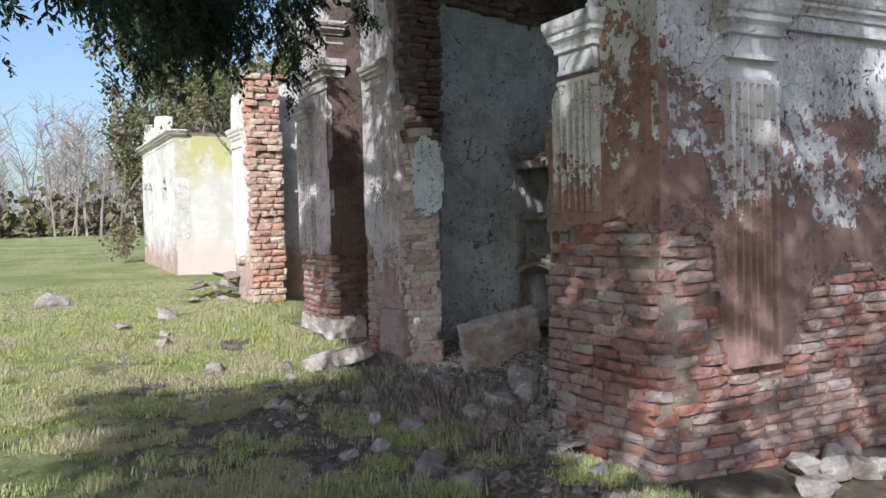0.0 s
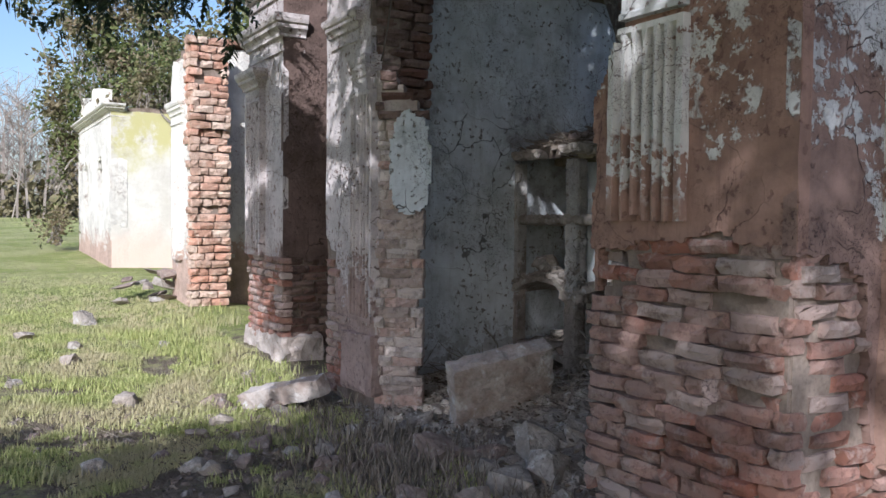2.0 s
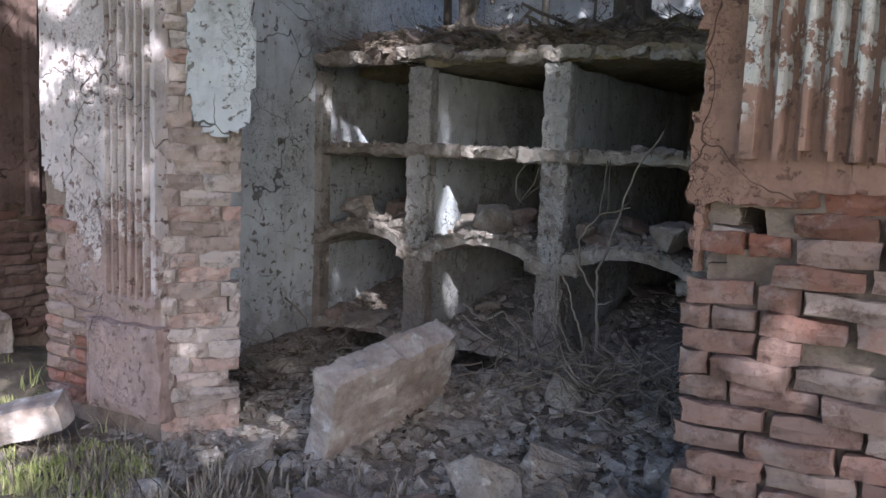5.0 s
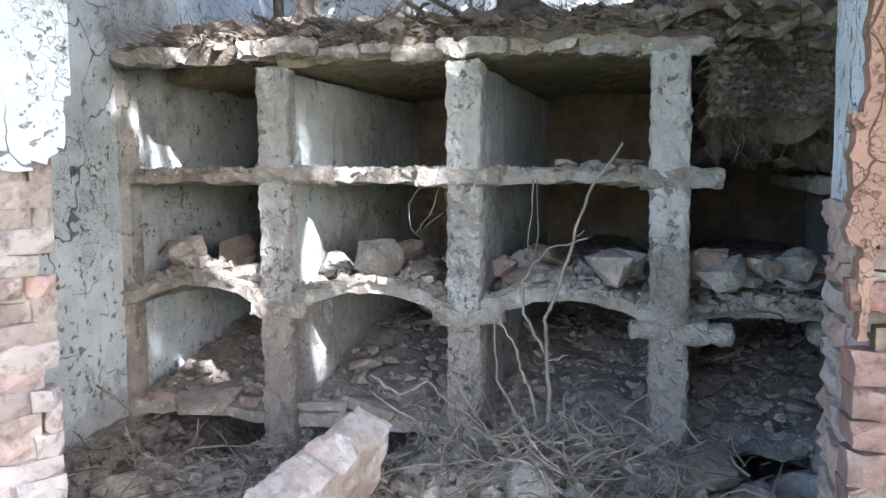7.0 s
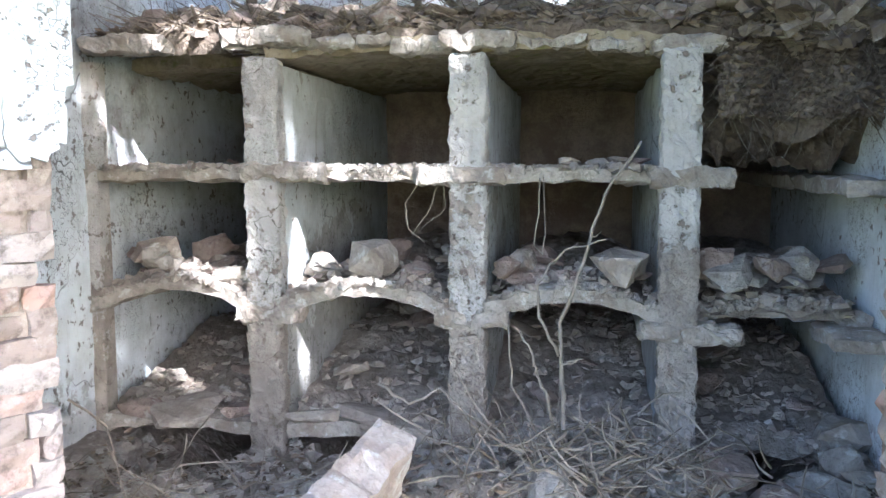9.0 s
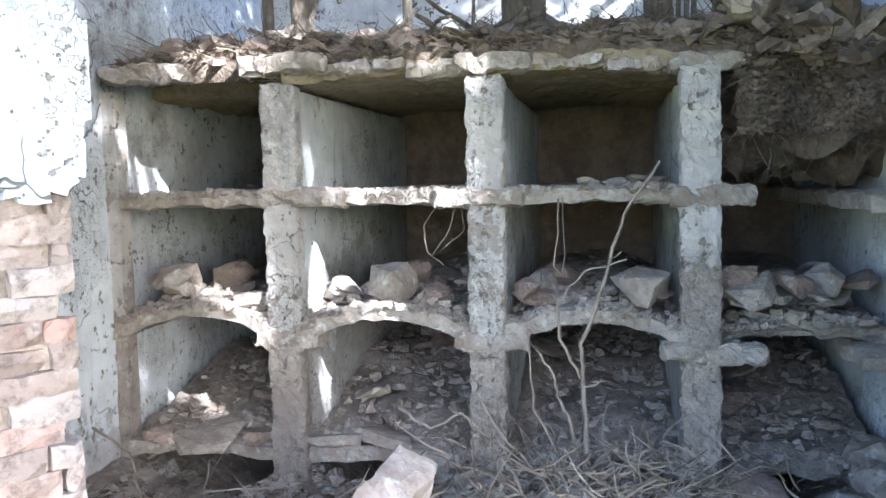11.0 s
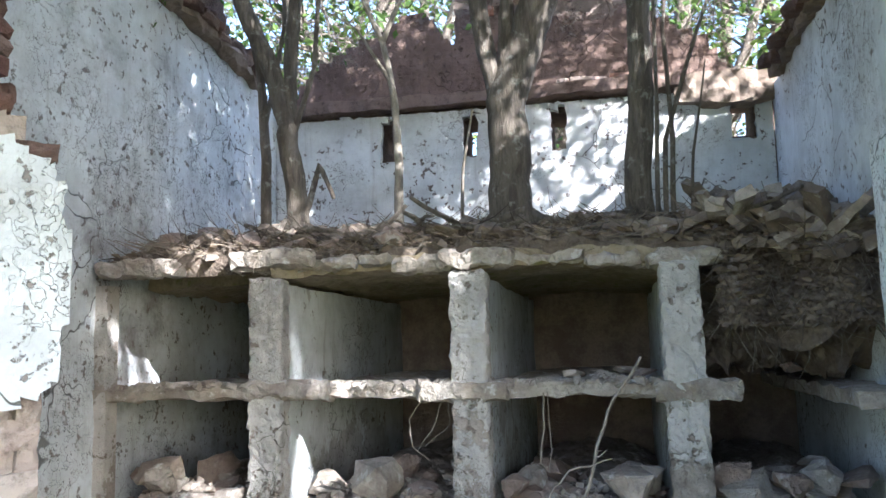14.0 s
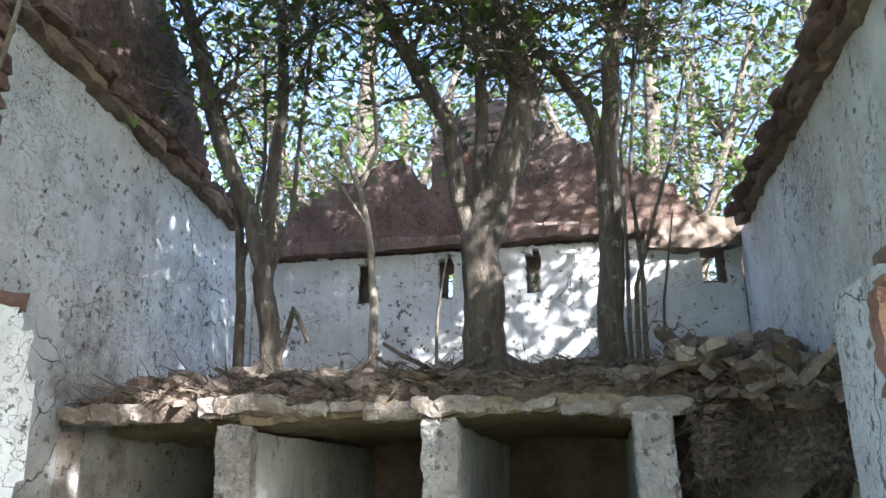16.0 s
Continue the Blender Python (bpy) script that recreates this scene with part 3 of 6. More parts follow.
# west wall
wall_w = part("wall", sheet("wall", EAST(-8.5), 3.7, 8.1, -0.4, 5.5, 0.11, 0.11, 0.42, MORTAR,
                            keep=lambda u, v: v < (5.3 if u < 5.9 else 5.3 - (u - 5.9) * 1.28) + 0.12 * nz(u, 0, 9, 3)), tomb)
part("plaster_coat", sheet("plaster_coat", EAST(-8.45), 4.15, 7.66, 0.0, 4.2, 0.05, 0.05, 0.05, PLASTER_IN, keep=lambda u, v: v < 3.9 - 0.12 * (u - 5.6) + 0.03 * nz(u, v, 0, 6), relief=lambda u, v: 0.014 * fractal(u, v, 3, 1.5)), wall_w)
part("ledge", rough_box("ledge", (0.13, 3.3, 0.09), 0.05, 0.035, 5, MORTAR, scale=8.0, centre=(-8.43, 5.6, 3.93), bend=lambda p: p + Vector((0, 0, -0.12 * (p.y - 5.6)))), wall_w, "broken brick ledge of the fallen vault")
part("attic", sheet("attic", EAST(-8.49), 3.9, 7.4, 3.5, 5.5, 0.06, 0.06, 0.03, PLASTER_BROWN,
                    keep=lambda u, v: v < (5.3 if u < 5.9 else 5.3 - (u - 5.9) * 1.28) + 0.1 * nz(u, 0, 9, 3), relief=lambda u, v: 0.03 * fractal(u, v, 2, 1.6)), wall_w)

def ledge_bricks(wall, m, u0, u1, height, seed):
    """A jagged course of broken bricks where the vault sprang from the wall."""
    q, u = random.Random(seed), u0
    while u < u1:
        ln = q.choice((0.13, 0.14, 0.2, 0.26))
        if q.random() > 0.12:
            t = m @ Matrix.Translation((u + ln / 2, height(u) + q.uniform(-0.02, 0.02), q.uniform(-0.03, 0.045))) @ pose(0, 0, 0, q.uniform(-9, 9), q.uniform(-9, 9), q.uniform(-5, 5))
            part("brick", q.choice(BRICKS[BRICK_DARK]), wall, m=t @ Matrix.Diagonal((ln / BRICK_SIZE[0], q.uniform(0.7, 1.05), q.uniform(0.8, 1.1), 1)))
        u += ln


ledge_bricks(wall_w, EAST(-8.40), 4.2, 7.3, lambda u: 3.96 - 0.12 * (u - 5.6), 3)
ledge_bricks(wall_w, EAST(-8.42), 4.2, 7.3, lambda u: 4.03 - 0.12 * (u - 5.6), 4)
ledge_bricks(wall_e, WEST(-4.81), -7.3, -4.2, lambda u: 3.55, 5)
ledge_bricks(wall_e, WEST(-4.79), -7.3, -4.2, lambda u: 3.63, 6)

# back wall with its vent slots and broken gable
SLOTS = ((-7.54, 0.11), (-6.90, 0.11), (-6.23, 0.11), (-4.95, 0.15))


def gable(u):
    pts = ((-8.6, 3.7), (-8.3, 3.74), (-8.14, 3.96), (-7.52, 4.27), (-7.33, 4.36), (-7.22, 4.28), (-7.06, 4.03), (-7.02, 4.08), (-6.99, 4.52), (-6.9, 4.62), (-6.54, 4.83), (-6.15, 4.56), (-5.77, 4.32), (-5.14, 3.9), (-5.02, 3.58), (-4.5, 3.52))
    for (a, za), (b, zb) in zip(pts, pts[1:]):
        if a <= u <= b:
            return za + (zb - za) * (u - a) / (b - a)
    return 3.3


def slot(u, v):
    return any(abs(u - c) < w / 2 and 3.16 < v < 3.48 for c, w in SLOTS)


wall_b = part("wall", sheet("wall", SOUTH(7.70), -8.6, -4.6, 0.0, 5.0, 0.055, 0.055, 0.4, PLASTER_BROWN,
                            keep=lambda u, v: v < gable(u) + 0.03 * nz(u, v, 0, 7) and not slot(u, v), relief=lambda u, v: 0.02 * fractal(u, v, 8, 2)), tomb, "brown plastered gable, cracked and broken")
part("plaster_coat", sheet("plaster_coat", SOUTH(7.64), -8.44, -4.76, 2.0, 3.58, 0.0275, 0.0275, 0.06, PLASTER_BACK,
                           keep=lambda u, v: v < 3.53 - 0.02 * nz(u, 1, 0, 4) and not slot(u, v + 0.02 * nz(u, v, 0, 20)), relief=lambda u, v: 0.012 * fractal(u, v, 1, 2), ragged=0.7), wall_b, "white plaster with four narrow vent slots")
part("cornice", rough_box("cornice", (3.05, 0.16, 0.10), 0.07, 0.022, 8, BRICK_DARK, centre=(-6.85, 7.63, 3.60)), wall_b, "dark brick string course")
part("cornice", rough_box("cornice", (0.7, 0.2, 0.22), 0.07, 0.05, 4, MORTAR, centre=(-5.05, 7.66, 3.52)), wall_b)
lay_bricks(wall_b, SOUTH(7.66), -6.75, -6.42, 4.25, 4.62, BRICK, seed=12, loose=1.5)
lay_bricks(wall_b, SOUTH(7.62), -6.25, -5.6, 3.63, 3.70, BRICK, seed=14, loose=1.5)

# west pier
pier = part("pier", sheet("pier", SOUTH(3.645), -8.93, -7.78, -0.4, 4.6, 0.06, 0.06, 0.26, MORTAR, keep=lambda u, v: u < (-7.89 if v < 2.5 else -8.02) + 0.03 * nz(u, v, 2, 6), relief=lambda u, v: 0.01 * nz(u, v, 0, 8)), tomb)
part("plaster_coat", sheet("plaster_coat", SOUTH(3.63), -8.95, -7.84, 0.0, 4.3, 0.025, 0.025, 0.05, PLASTER_PINK,
                           keep=lambda u, v: v > 0.42 + 0.2 * nz(u, 1, 1, 2.2) and not (u < -8.72 and v < 1.3 + 0.15 * nz(u, v, 0, 6)) and u < -7.86 - 0.2 * max(0, v - 2.2) + 0.04 * nz(u, v, 6, 6),
                           relief=lambda u, v: 0.008 * fractal(u, v, 7, 3), ragged=0.8), pier)
pil = part("pilaster", fluted("pilaster", SOUTH(3.61), -8.29, -7.85, 0.72, 2.60, PLASTER_PINK, flutes=6, w=0.05, broken=lambda u, v: u < -7.84 - 0.25 * max(0, v - 2.35)), pier, "pinkish white fluted pilaster, chipped at the edge")
part("capital", moulding("capital", cap_at(2.60, 0.85, 0.35), -8.26, -7.97, 3.575, 0.12, PLASTER_PINK), pil)
part("cornice", moulding("cornice", cap_at(3.05, 0.75, 0.7), -8.80, -8.22, 3.62, 0.2, PLASTER_PINK), pier)
part("pedestal", rough_box("pedestal", (0.62, 0.12, 0.5), 0.04, 0.022, 6, PLASTER_PINK, centre=(-8.13, 3.62, 0.36)), pier)
lay_bricks(pier, SOUTH(3.62), -8.93, -8.45, 0.0, 1.35, BRICK, keep=lambda u, v: v < 0.75 + 0.4 * (u < -8.72), seed=21)
def jamb_edge(v):
    return 0.44 - max(0.0, v - 2.35) * 0.9 + 0.03 * nz(v, 1, 0, 5)


diag = axes((-7.86, 3.60, 0), (0.26, 0.36, 0), (0, 0, 1))
core = part("jamb", sheet("jamb", axes((-7.884, 3.622, 0), (0.26, 0.36, 0), (0, 0, 1)), 0.0, 0.33, -0.3, 2.75, 0.06, 0.06, 0.16, LIME_MORTAR, keep=lambda u, v: u < jamb_edge(v), relief=lambda u, v: 0.01 * nz(u, v, 3, 9)), tomb, "bare brick edge of the broken pier")
lay_bricks(core, diag, 0.0, 0.43, -0.1, 2.8, BRICK_DARK, keep=lambda u, v: v > 2.35 and u < jamb_edge(v), bulge=lambda u, v: 0.03 * nz(u, v, 3, 2.4) + 0.05 * max(0, v - 2.9), seed=23, loose=1.5)
lay_bricks(core, diag, 0.0, 0.40, -0.1, 2.36, BRICK_LIME_SUNLIT, bulge=lambda u, v: 0.025 * nz(u, v, 6, 2.4), seed=24, loose=0.8, fill=1.22)
part("plaster_patch", sheet("plaster_patch", diag, 0.10, 0.46, 1.55, 2.45, 0.025, 0.025, 0.07, PLASTER_IN,
                            keep=lambda u, v: ((u - 0.29) / 0.165) ** 2 + (abs(v - 2.0) / 0.41) ** 3.2 < 1.0 + 0.25 * nz(u, v, 0, 7), relief=lambda u, v: 0.045 + 0.006 * nz(u, v, 0, 10), ragged=0.8), core, "rounded patch of pale cracked plaster")
lay_bricks(pier, EAST(-8.0), 3.68, 4.2, 2.5, 4.5, BRICK_DARK, bulge=lambda u, v: 0.05 * nz(u, v, 3, 2), seed=26, loose=1.6)
part("backing", box_mesh("backing", -8.4, -8.0, 3.85, 4.1, -0.3, 2.35, MORTAR), core)

# ---- burial niches ----
niches = thing("burial_niches", "bank of open burial niches in grey crumbling plaster", "niches")
POSTS = (-7.515, -6.54, -5.605)
LEFT, RIGHT, FRONT, DEEP = -8.45, -4.75, 5.36, 7.62
for k, px in enumerate(POSTS):
    lean = (0.0, 0.0, -0.01)[k]
    part("partition", rough_box("partition", (0.15, DEEP - FRONT - 0.06, 2.1), 0.11, 0.012, 11 + k, NICHE_SIDE, centre=(px, (FRONT + DEEP) / 2 + 0.06, 1.03)), niches, "thin plastered partition wall, stained bluish")
    part("post", rough_box("post", (0.168, 0.12, 2.1), 0.024, 0.015, 21 + k, NICHE, scale=24.0, centre=(px, FRONT + 0.02, 1.05), bend=lambda p, a=lean: p + Vector((a * (p.z - 1), 0, 0))), niches, "rough whitewashed end of a partition")
EDGES = (LEFT, *POSTS, RIGHT)


def shelf(x0, x1, z, thick, rise, material, under, seed, y0=FRONT, y1=DEEP):
    """A thin brick vault between two partitions, with its crown `rise` above its springing."""
    w, c = x1 - x0, (x0 + x1) / 2

    def bend(p):
        k = 1 - ((p.x - c) / (w / 2)) ** 2
        return p + Vector((0, 0.05 * nz(p.x, 0, seed, 4), rise * max(-0.1, k) + 0.012 * nz(p.x, p.y, seed, 5)))

    return rough_box("shelf", (w, y1 - y0, thick), 0.055, 0.019, seed, material, bend=bend, scale=12.0, centre=(c, (y0 + y1) / 2, z - thick / 2))


for k in range(4):
    x0, x1 = EDGES[k] + 0.0, EDGES[k + 1]
    if k < 3:
        part("vault", shelf(x0, x1, 2.165, 0.075, 0.03, MOSS, MOSS, 40 + k, y0=FRONT + (0.5 if k == 0 else 0.02)), niches, "mossy brown vault over the top row")
        part("shelf", shelf(x0, x1, 1.575, 0.065, 0.02, SHELF, SHELF, 50 + k), niches)
        part("shelf", shelf(x0, x1, 0.93, 0.075, 0.13, SHELF, SHELF, 60 + k, y0=FRONT - 0.02), niches, "sagging arched shelf with a broken edge")
    else:
        part("shelf", shelf(x1 - 0.22, x1, 1.55, 0.075, 0.0, SHELF, SHELF, 53, y0=FRONT - 0.15), niches, "remnant of a fallen shelf along the wall")
        part("shelf", shelf(x0, x1, 0.94, 0.07, 0.05, SHELF, SHELF, 63, y0=FRONT + 0.12), niches)
        part("shelf", shelf(x1 - 0.26, x1, 0.90, 0.06, 0.0, SHELF, SHELF, 64, y0=FRONT - 0.2, y1=FRONT + 0.2), niches, "broken end of a shelf along the wall")
    part("shelf", shelf(x0, x1, 0.34, 0.08, 0.03, SHELF, SHELF, 70 + k, y0=FRONT + (0.02 if k < 2 else 0.16)), niches)
for px, z, s, dx in ((-7.5, 2.19, 0.42, 0.02), (-6.53, 2.15, 0.34, 0.03), (-6.56, 1.56, 0.42, -0.02), (-7.47, 1.57, 0.42, 0.06), (-5.56, 1.55, 0.36, 0.0), (-6.52, 0.90, 0.34, 0.0), (-7.5, 0.90, 0.32, 0.0), (-5.6, 0.87, 0.34, 0.0), (-5.45, 0.86, 0.24, 0.0), (-8.2, 2.17, 0.44, 0.0)):
    part("bracket", rough_box("bracket", (s, 0.15, 0.08), 0.025, 0.024, px * 3 + z, SHELF, scale=13.0, centre=(px + dx, FRONT + 0.015, z)), niches, "broken plaster crosspiece where shelf and partition meet")
edge, cx = random.Random(4), -7.7
while cx < -5.5:
    ln = edge.uniform(0.12, 0.38)
    part("coping", rough_box("coping", (ln - 0.01, 0.2, edge.uniform(0.04, 0.075)), 0.03, 0.03, cx, SHELF, scale=12.0, centre=(cx + ln / 2, FRONT + 0.08 + edge.uniform(-0.03, 0.03), 2.165 - 0.02 * (cx + 7.5) + edge.uniform(-0.012, 0.012))), niches, "cracked piece of the top vault's edge")
    cx += ln
part("return", sheet("return", SOUTH(FRONT + 0.02), LEFT, LEFT + 0.07, 0.15, 2.1, 0.035, 0.05, 0.1, NICHE, relief=lambda u, v: 0.01 * nz(u, v, 0, 12)), niches)
part("back_panel", sheet("back_panel", SOUTH(DEEP - 0.02), LEFT, RIGHT, 0.1, 2.2, 0.1, 0.1, 0.03, MORTAR, relief=lambda u, v: 0.01 * nz(u, v, 0, 5)), niches)

# ---- the neighbouring mausoleum, part fallen ----
tomb2 = thing("neighbour_mausoleum", "half-fallen brick mausoleum with fluted corner piers", "mausoleum", kind="structure")
pier = part("pier", sheet("pier", SOUTH(3.655), -11.28, -10.2, -0.4, 4.5, 0.07, 0.07, 0.6, MORTAR, relief=lambda u, v: 0.01 * nz(u, v, 4, 8)), tomb2)
part("plaster_coat", sheet("plaster_coat", SOUTH(3.64), -11.3, -10.15, 0.9, 4.4, 0.03, 0.03, 0.06, PLASTER_PINK, keep=lambda u, v: v > 1.13 + 0.04 * nz(u, 3, 0, 6), relief=lambda u, v: 0.008 * fractal(u, v, 1, 3), ragged=0.7), pier)
pil = part("pilaster", fluted("pilaster", SOUTH(3.62), -11.24, -10.72, 1.14, 2.95, PLASTER_PINK, flutes=5, w=0.05), pier)
part("capital", moulding("capital", cap_at(2.84, 1.0), -11.22, -10.74, 3.58, 0.12, PLASTER_PINK), pil)
part("cornice", moulding("cornice", cap_at(3.28, 1.1, 1.1), -11.28, -10.16, 3.63, 0.25, PLASTER_PINK), pier)
part("cornice", moulding("cornice", cap_at(3.86, 0.8, 1.3), -11.28, -10.16, 3.63, 0.25, PLASTER_PINK), pier)
lay_bricks(pier, SOUTH(3.63), -11.3, -10.14, 0.2, 1.17, BRICK, bulge=lambda u, v: 0.02 * (1.1 - v), seed=31)
part("footing", rough_box("footing", (1.25, 0.48, 0.5), 0.045, 0.05, 9, LIME_MORTAR, scale=4.0, centre=(-10.7, 3.84, 0.06)), pier, "rough plastered stone footing")
lay_bricks(pier, WEST(-11.3), -4.2, -3.68, 0.3, 3.0, BRICK, seed=33)
side = part("wall", sheet("wall", EAST(-10.21), 3.72, 8.0, -0.3, 4.4, 0.12, 0.12, 0.5, MORTAR), tomb2)
# Dark brown coat and bricks: part of this side's shade is in their colour.
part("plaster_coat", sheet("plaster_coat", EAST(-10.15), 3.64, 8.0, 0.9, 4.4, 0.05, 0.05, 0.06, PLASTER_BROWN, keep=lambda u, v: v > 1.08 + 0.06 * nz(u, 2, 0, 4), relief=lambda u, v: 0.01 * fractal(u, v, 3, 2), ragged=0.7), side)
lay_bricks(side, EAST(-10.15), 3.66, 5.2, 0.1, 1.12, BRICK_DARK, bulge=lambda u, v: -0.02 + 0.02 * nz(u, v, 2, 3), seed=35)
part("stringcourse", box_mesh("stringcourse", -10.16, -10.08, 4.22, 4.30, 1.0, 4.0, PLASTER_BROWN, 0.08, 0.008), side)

pier = part("pier", sheet("pier", SOUTH(3.68), -15.17, -14.06, 0.0, 4.3, 0.08, 0.08, 0.5, MORTAR, keep=lambda u, v: v < 4.0 + 0.12 * nz(u, v, 0, 4) and u < (-14.06 if v < 2.4 else -14.3)), tomb2)
part("plaster_coat", sheet("plaster_coat", SOUTH(3.62), -15.2, -14.1, 0.2, 4.25, 0.04, 0.04, 0.06, PLASTER_LIGHT, keep=lambda u, v: u < -14.2 - 0.12 * max(0, v - 2.4) + 0.12 * nz(u, v, 0, 4) and v < 3.9 + 0.1 * nz(u, v, 0, 5), relief=lambda u, v: 0.015 * fractal(u, v, 3, 2)), pier, "sunlit whitewashed pier front")
part("pilaster", fluted("pilaster", SOUTH(3.6), -14.95, -14.5, 0.9, 2.9, PLASTER_LIGHT, flutes=4), pier)
part("capital", moulding("capital", cap_at(2.95, 1.0, 0.7), -15.2, -14.45, 3.6, 0.2, PLASTER_LIGHT), pier)
lay_bricks(pier, EAST(-13.98), 3.6, 4.2, 0.25, 4.2, BRICK_SUN, bulge=lambda u, v: -0.12 * (v > 3.4) - 0.06 * (2.55 < v < 2.8) - 0.05 * (1.6 < v < 1.72) + 0.03 * nz(u, v, 5, 2.5), seed=37, loose=1.7, pitch=0.112, fill=1.45)
lay_bricks(pier, SOUTH(3.61), -14.4, -13.98, 0.25, 4.15, BRICK_SUN, keep=lambda u, v: u > -14.16 - 0.2 * (v > 2.5) and u < -13.98 - 0.12 * (v > 3.4), bulge=lambda u, v: 0.02 * nz(u, v, 5, 2.5), seed=38, loose=1.5, pitch=0.112, fill=1.45)
part("core", box_mesh("core", -14.5, -14.16, 3.68, 4.15, 0.0, 3.95, MORTAR), pier)
wall = part("wall", sheet("wall", EAST(-14.6), 4.1, 8.0, 0.0, 4.3, 0.08, 0.08, 0.55, PLASTER_LIGHT, keep=lambda u, v: v < 4.15 + 0.12 * nz(u, v, 2, 3), relief=lambda u, v: 0.012 * fractal(u, v, 2, 2)), tomb2, "sunlit plaster of the inner wall")
part("coping", rough_box("coping", (0.75, 3.6, 0.09), 0.12, 0.04, 3, TILE, centre=(-14.85, 6.0, 4.2)), wall, "loose roof tiles along the wall top")
part("wall", sheet("wall", SOUTH(7.7), -14.6, -10.5, 0.0, 4.2, 0.14, 0.14, 0.3, PLASTER_BROWN, keep=lambda u, v: v < 3.9 + 0.4 * nz(u, 0, 2, 1.5)), tomb2)

# ---- the far chapel with yellow lichen ----
chapel = thing("far_chapel", "small white chapel tomb with a lichen-yellowed side wall", "chapel", kind="structure")
part("side_wall", sheet("side_wall", EAST(-21.1), 3.62, 9.5, 0.0, 3.95, 0.12, 0.12, 0.3, LICHEN, keep=lambda u, v: v < 3.85 + 0.08 * nz(u, v, 0, 2), relief=lambda u, v: 0.02 * fractal(u, v, 1, 1.2)), chapel, "plaster wall covered in yellow lichen")


def arch(u, v):
    for c in (-22.6, -25.0):
        if abs(u - c) < 0.34 and 1.5 < v < 2.55 + math.sqrt(max(0, 0.1156 - (u - c) ** 2)):
            return True
    return False


front = part("front_wall", sheet("front_wall", SOUTH(3.6), -26.5, -21.1, 0.0, 5.3, 0.085, 0.085, 0.35, PLASTER_LIGHT,
                                 keep=lambda u, v: not arch(u, v) and v < (3.95 if u > -23.2 or u < -26.2 else 4.35), relief=lambda u, v: 0.01 * fractal(u, v, 1, 2)), chapel, "bright white front with arched openings")
part("cornice", moulding("cornice", cap_at(3.7, 0.8, 1.6), -26.5, -21.1, 3.6, 0.3, PLASTER_LIGHT), front)
for cx in (-23.6, -25.6):
    part("pinnacle", rough_box("pinnacle", (0.5, 0.4, 0.6), 0.1, 0.03, cx, PLASTER_LIGHT, centre=(cx, 3.8, 4.3), bend=lambda p, c=cx: Vector((c + (p.x - c) * (1.0 - 0.55 * max(0, p.z - 4.2)), p.y, p.z))), front)
part("inner_wall", box_mesh("inner_wall", -26.2, -21.4, 5.2, 5.4, 0.0, 3.8, MORTAR, 0.5), chapel)
part("roof", box_mesh("roof", -26.4, -21.2, 3.95, 9.4, 3.78, 3.93, MORTAR, 0.4, 0.05), chapel)

# ---- rubble ----


def stone_mesh(seed, material, flat=0.62):
    """An angular broken lump: the hull of scattered points."""
    q = random.Random(seed)
    bm = bmesh.new()
    size = (1.0, q.uniform(0.6, 0.9), q.uniform(0.8, 1.2) * flat)
    for _ in range(20):
        d = Vector((q.gauss(0, 1), q.gauss(0, 1), q.gauss(0, 1))).normalized()
        k = max(abs(c) for c in d) ** 0.7
        bm.verts.new([c / k * 0.5 * sz * q.uniform(0.82, 1.0) for c, sz in zip(d, size)])
    res = bmesh.ops.convex_hull(bm, input=bm.verts)
    bmesh.ops.delete(bm, geom=[g for g in res["geom_interior"] if isinstance(g, bmesh.types.BMVert)], context="VERTS")
    bmesh.ops.dissolve_limit(bm, angle_limit=radians(9), verts=bm.verts, edges=bm.edges)
    bmesh.ops.triangulate(bm, faces=bm.faces[:])
    bmesh.ops.subdivide_edges(bm, edges=bm.edges[:], cuts=2, use_grid_fill=True)
    for v in bm.verts:
        p = v.co * 1.0
        k = fractal(p.x + seed, p.y, p.z, 3.4) * 0.035 + fractal(p.x, p.y + seed, p.z, 9.0) * 0.018
        v.co = p + p.normalized() * k * (0.6 if flat < 0.4 else 1.0)
    me = bpy.data.meshes.new("stone")
    bm.to_mesh(me)
    bm.free()
    me.materials.append(material)
    return me


STONES = [stone_mesh(s, (STONE, STONE_RED, DEBRIS_STONE, STONE)[s % 4]) for s in range(14)]
FLATS = [stone_mesh(30 + s, (STONE, DEBRIS_STONE, STONE_RED)[s % 3], 0.26) for s in range(9)]
LUMPS = [stone_mesh(60 + s, (LITTER_STONE, STONE_RED, LITTER_STONE, LITTER_STONE)[s % 4], 0.3 + 0.05 * s) for s in range(7)]
PLANKS = [rough_box("slate", (1.0, 0.24, 0.12), 0.12, 0.05, 80 + s, LITTER_STONE if s % 3 else DEBRIS_STONE, scale=3.0) for s in range(5)]


def stone(x, y, z, size, r, group, kinds=STONES, tilt=18, name="stone", label="rough grey-brown rubble stone", sink=0.25):
    me = r.choice(kinds)
    h = size * 0.25
    m = pose(x, y, z + h * (1 - 2 * sink), r.uniform(-tilt, tilt), r.uniform(-tilt, tilt), r.uniform(0, 360)) @ Matrix.Diagonal((size, size, size * r.uniform(0.75, 1.15), 1))
    ob = new(name, me)
    ob.matrix_basis = m
    return tagged(ob, label, "stone", group)


r = random.Random(11)


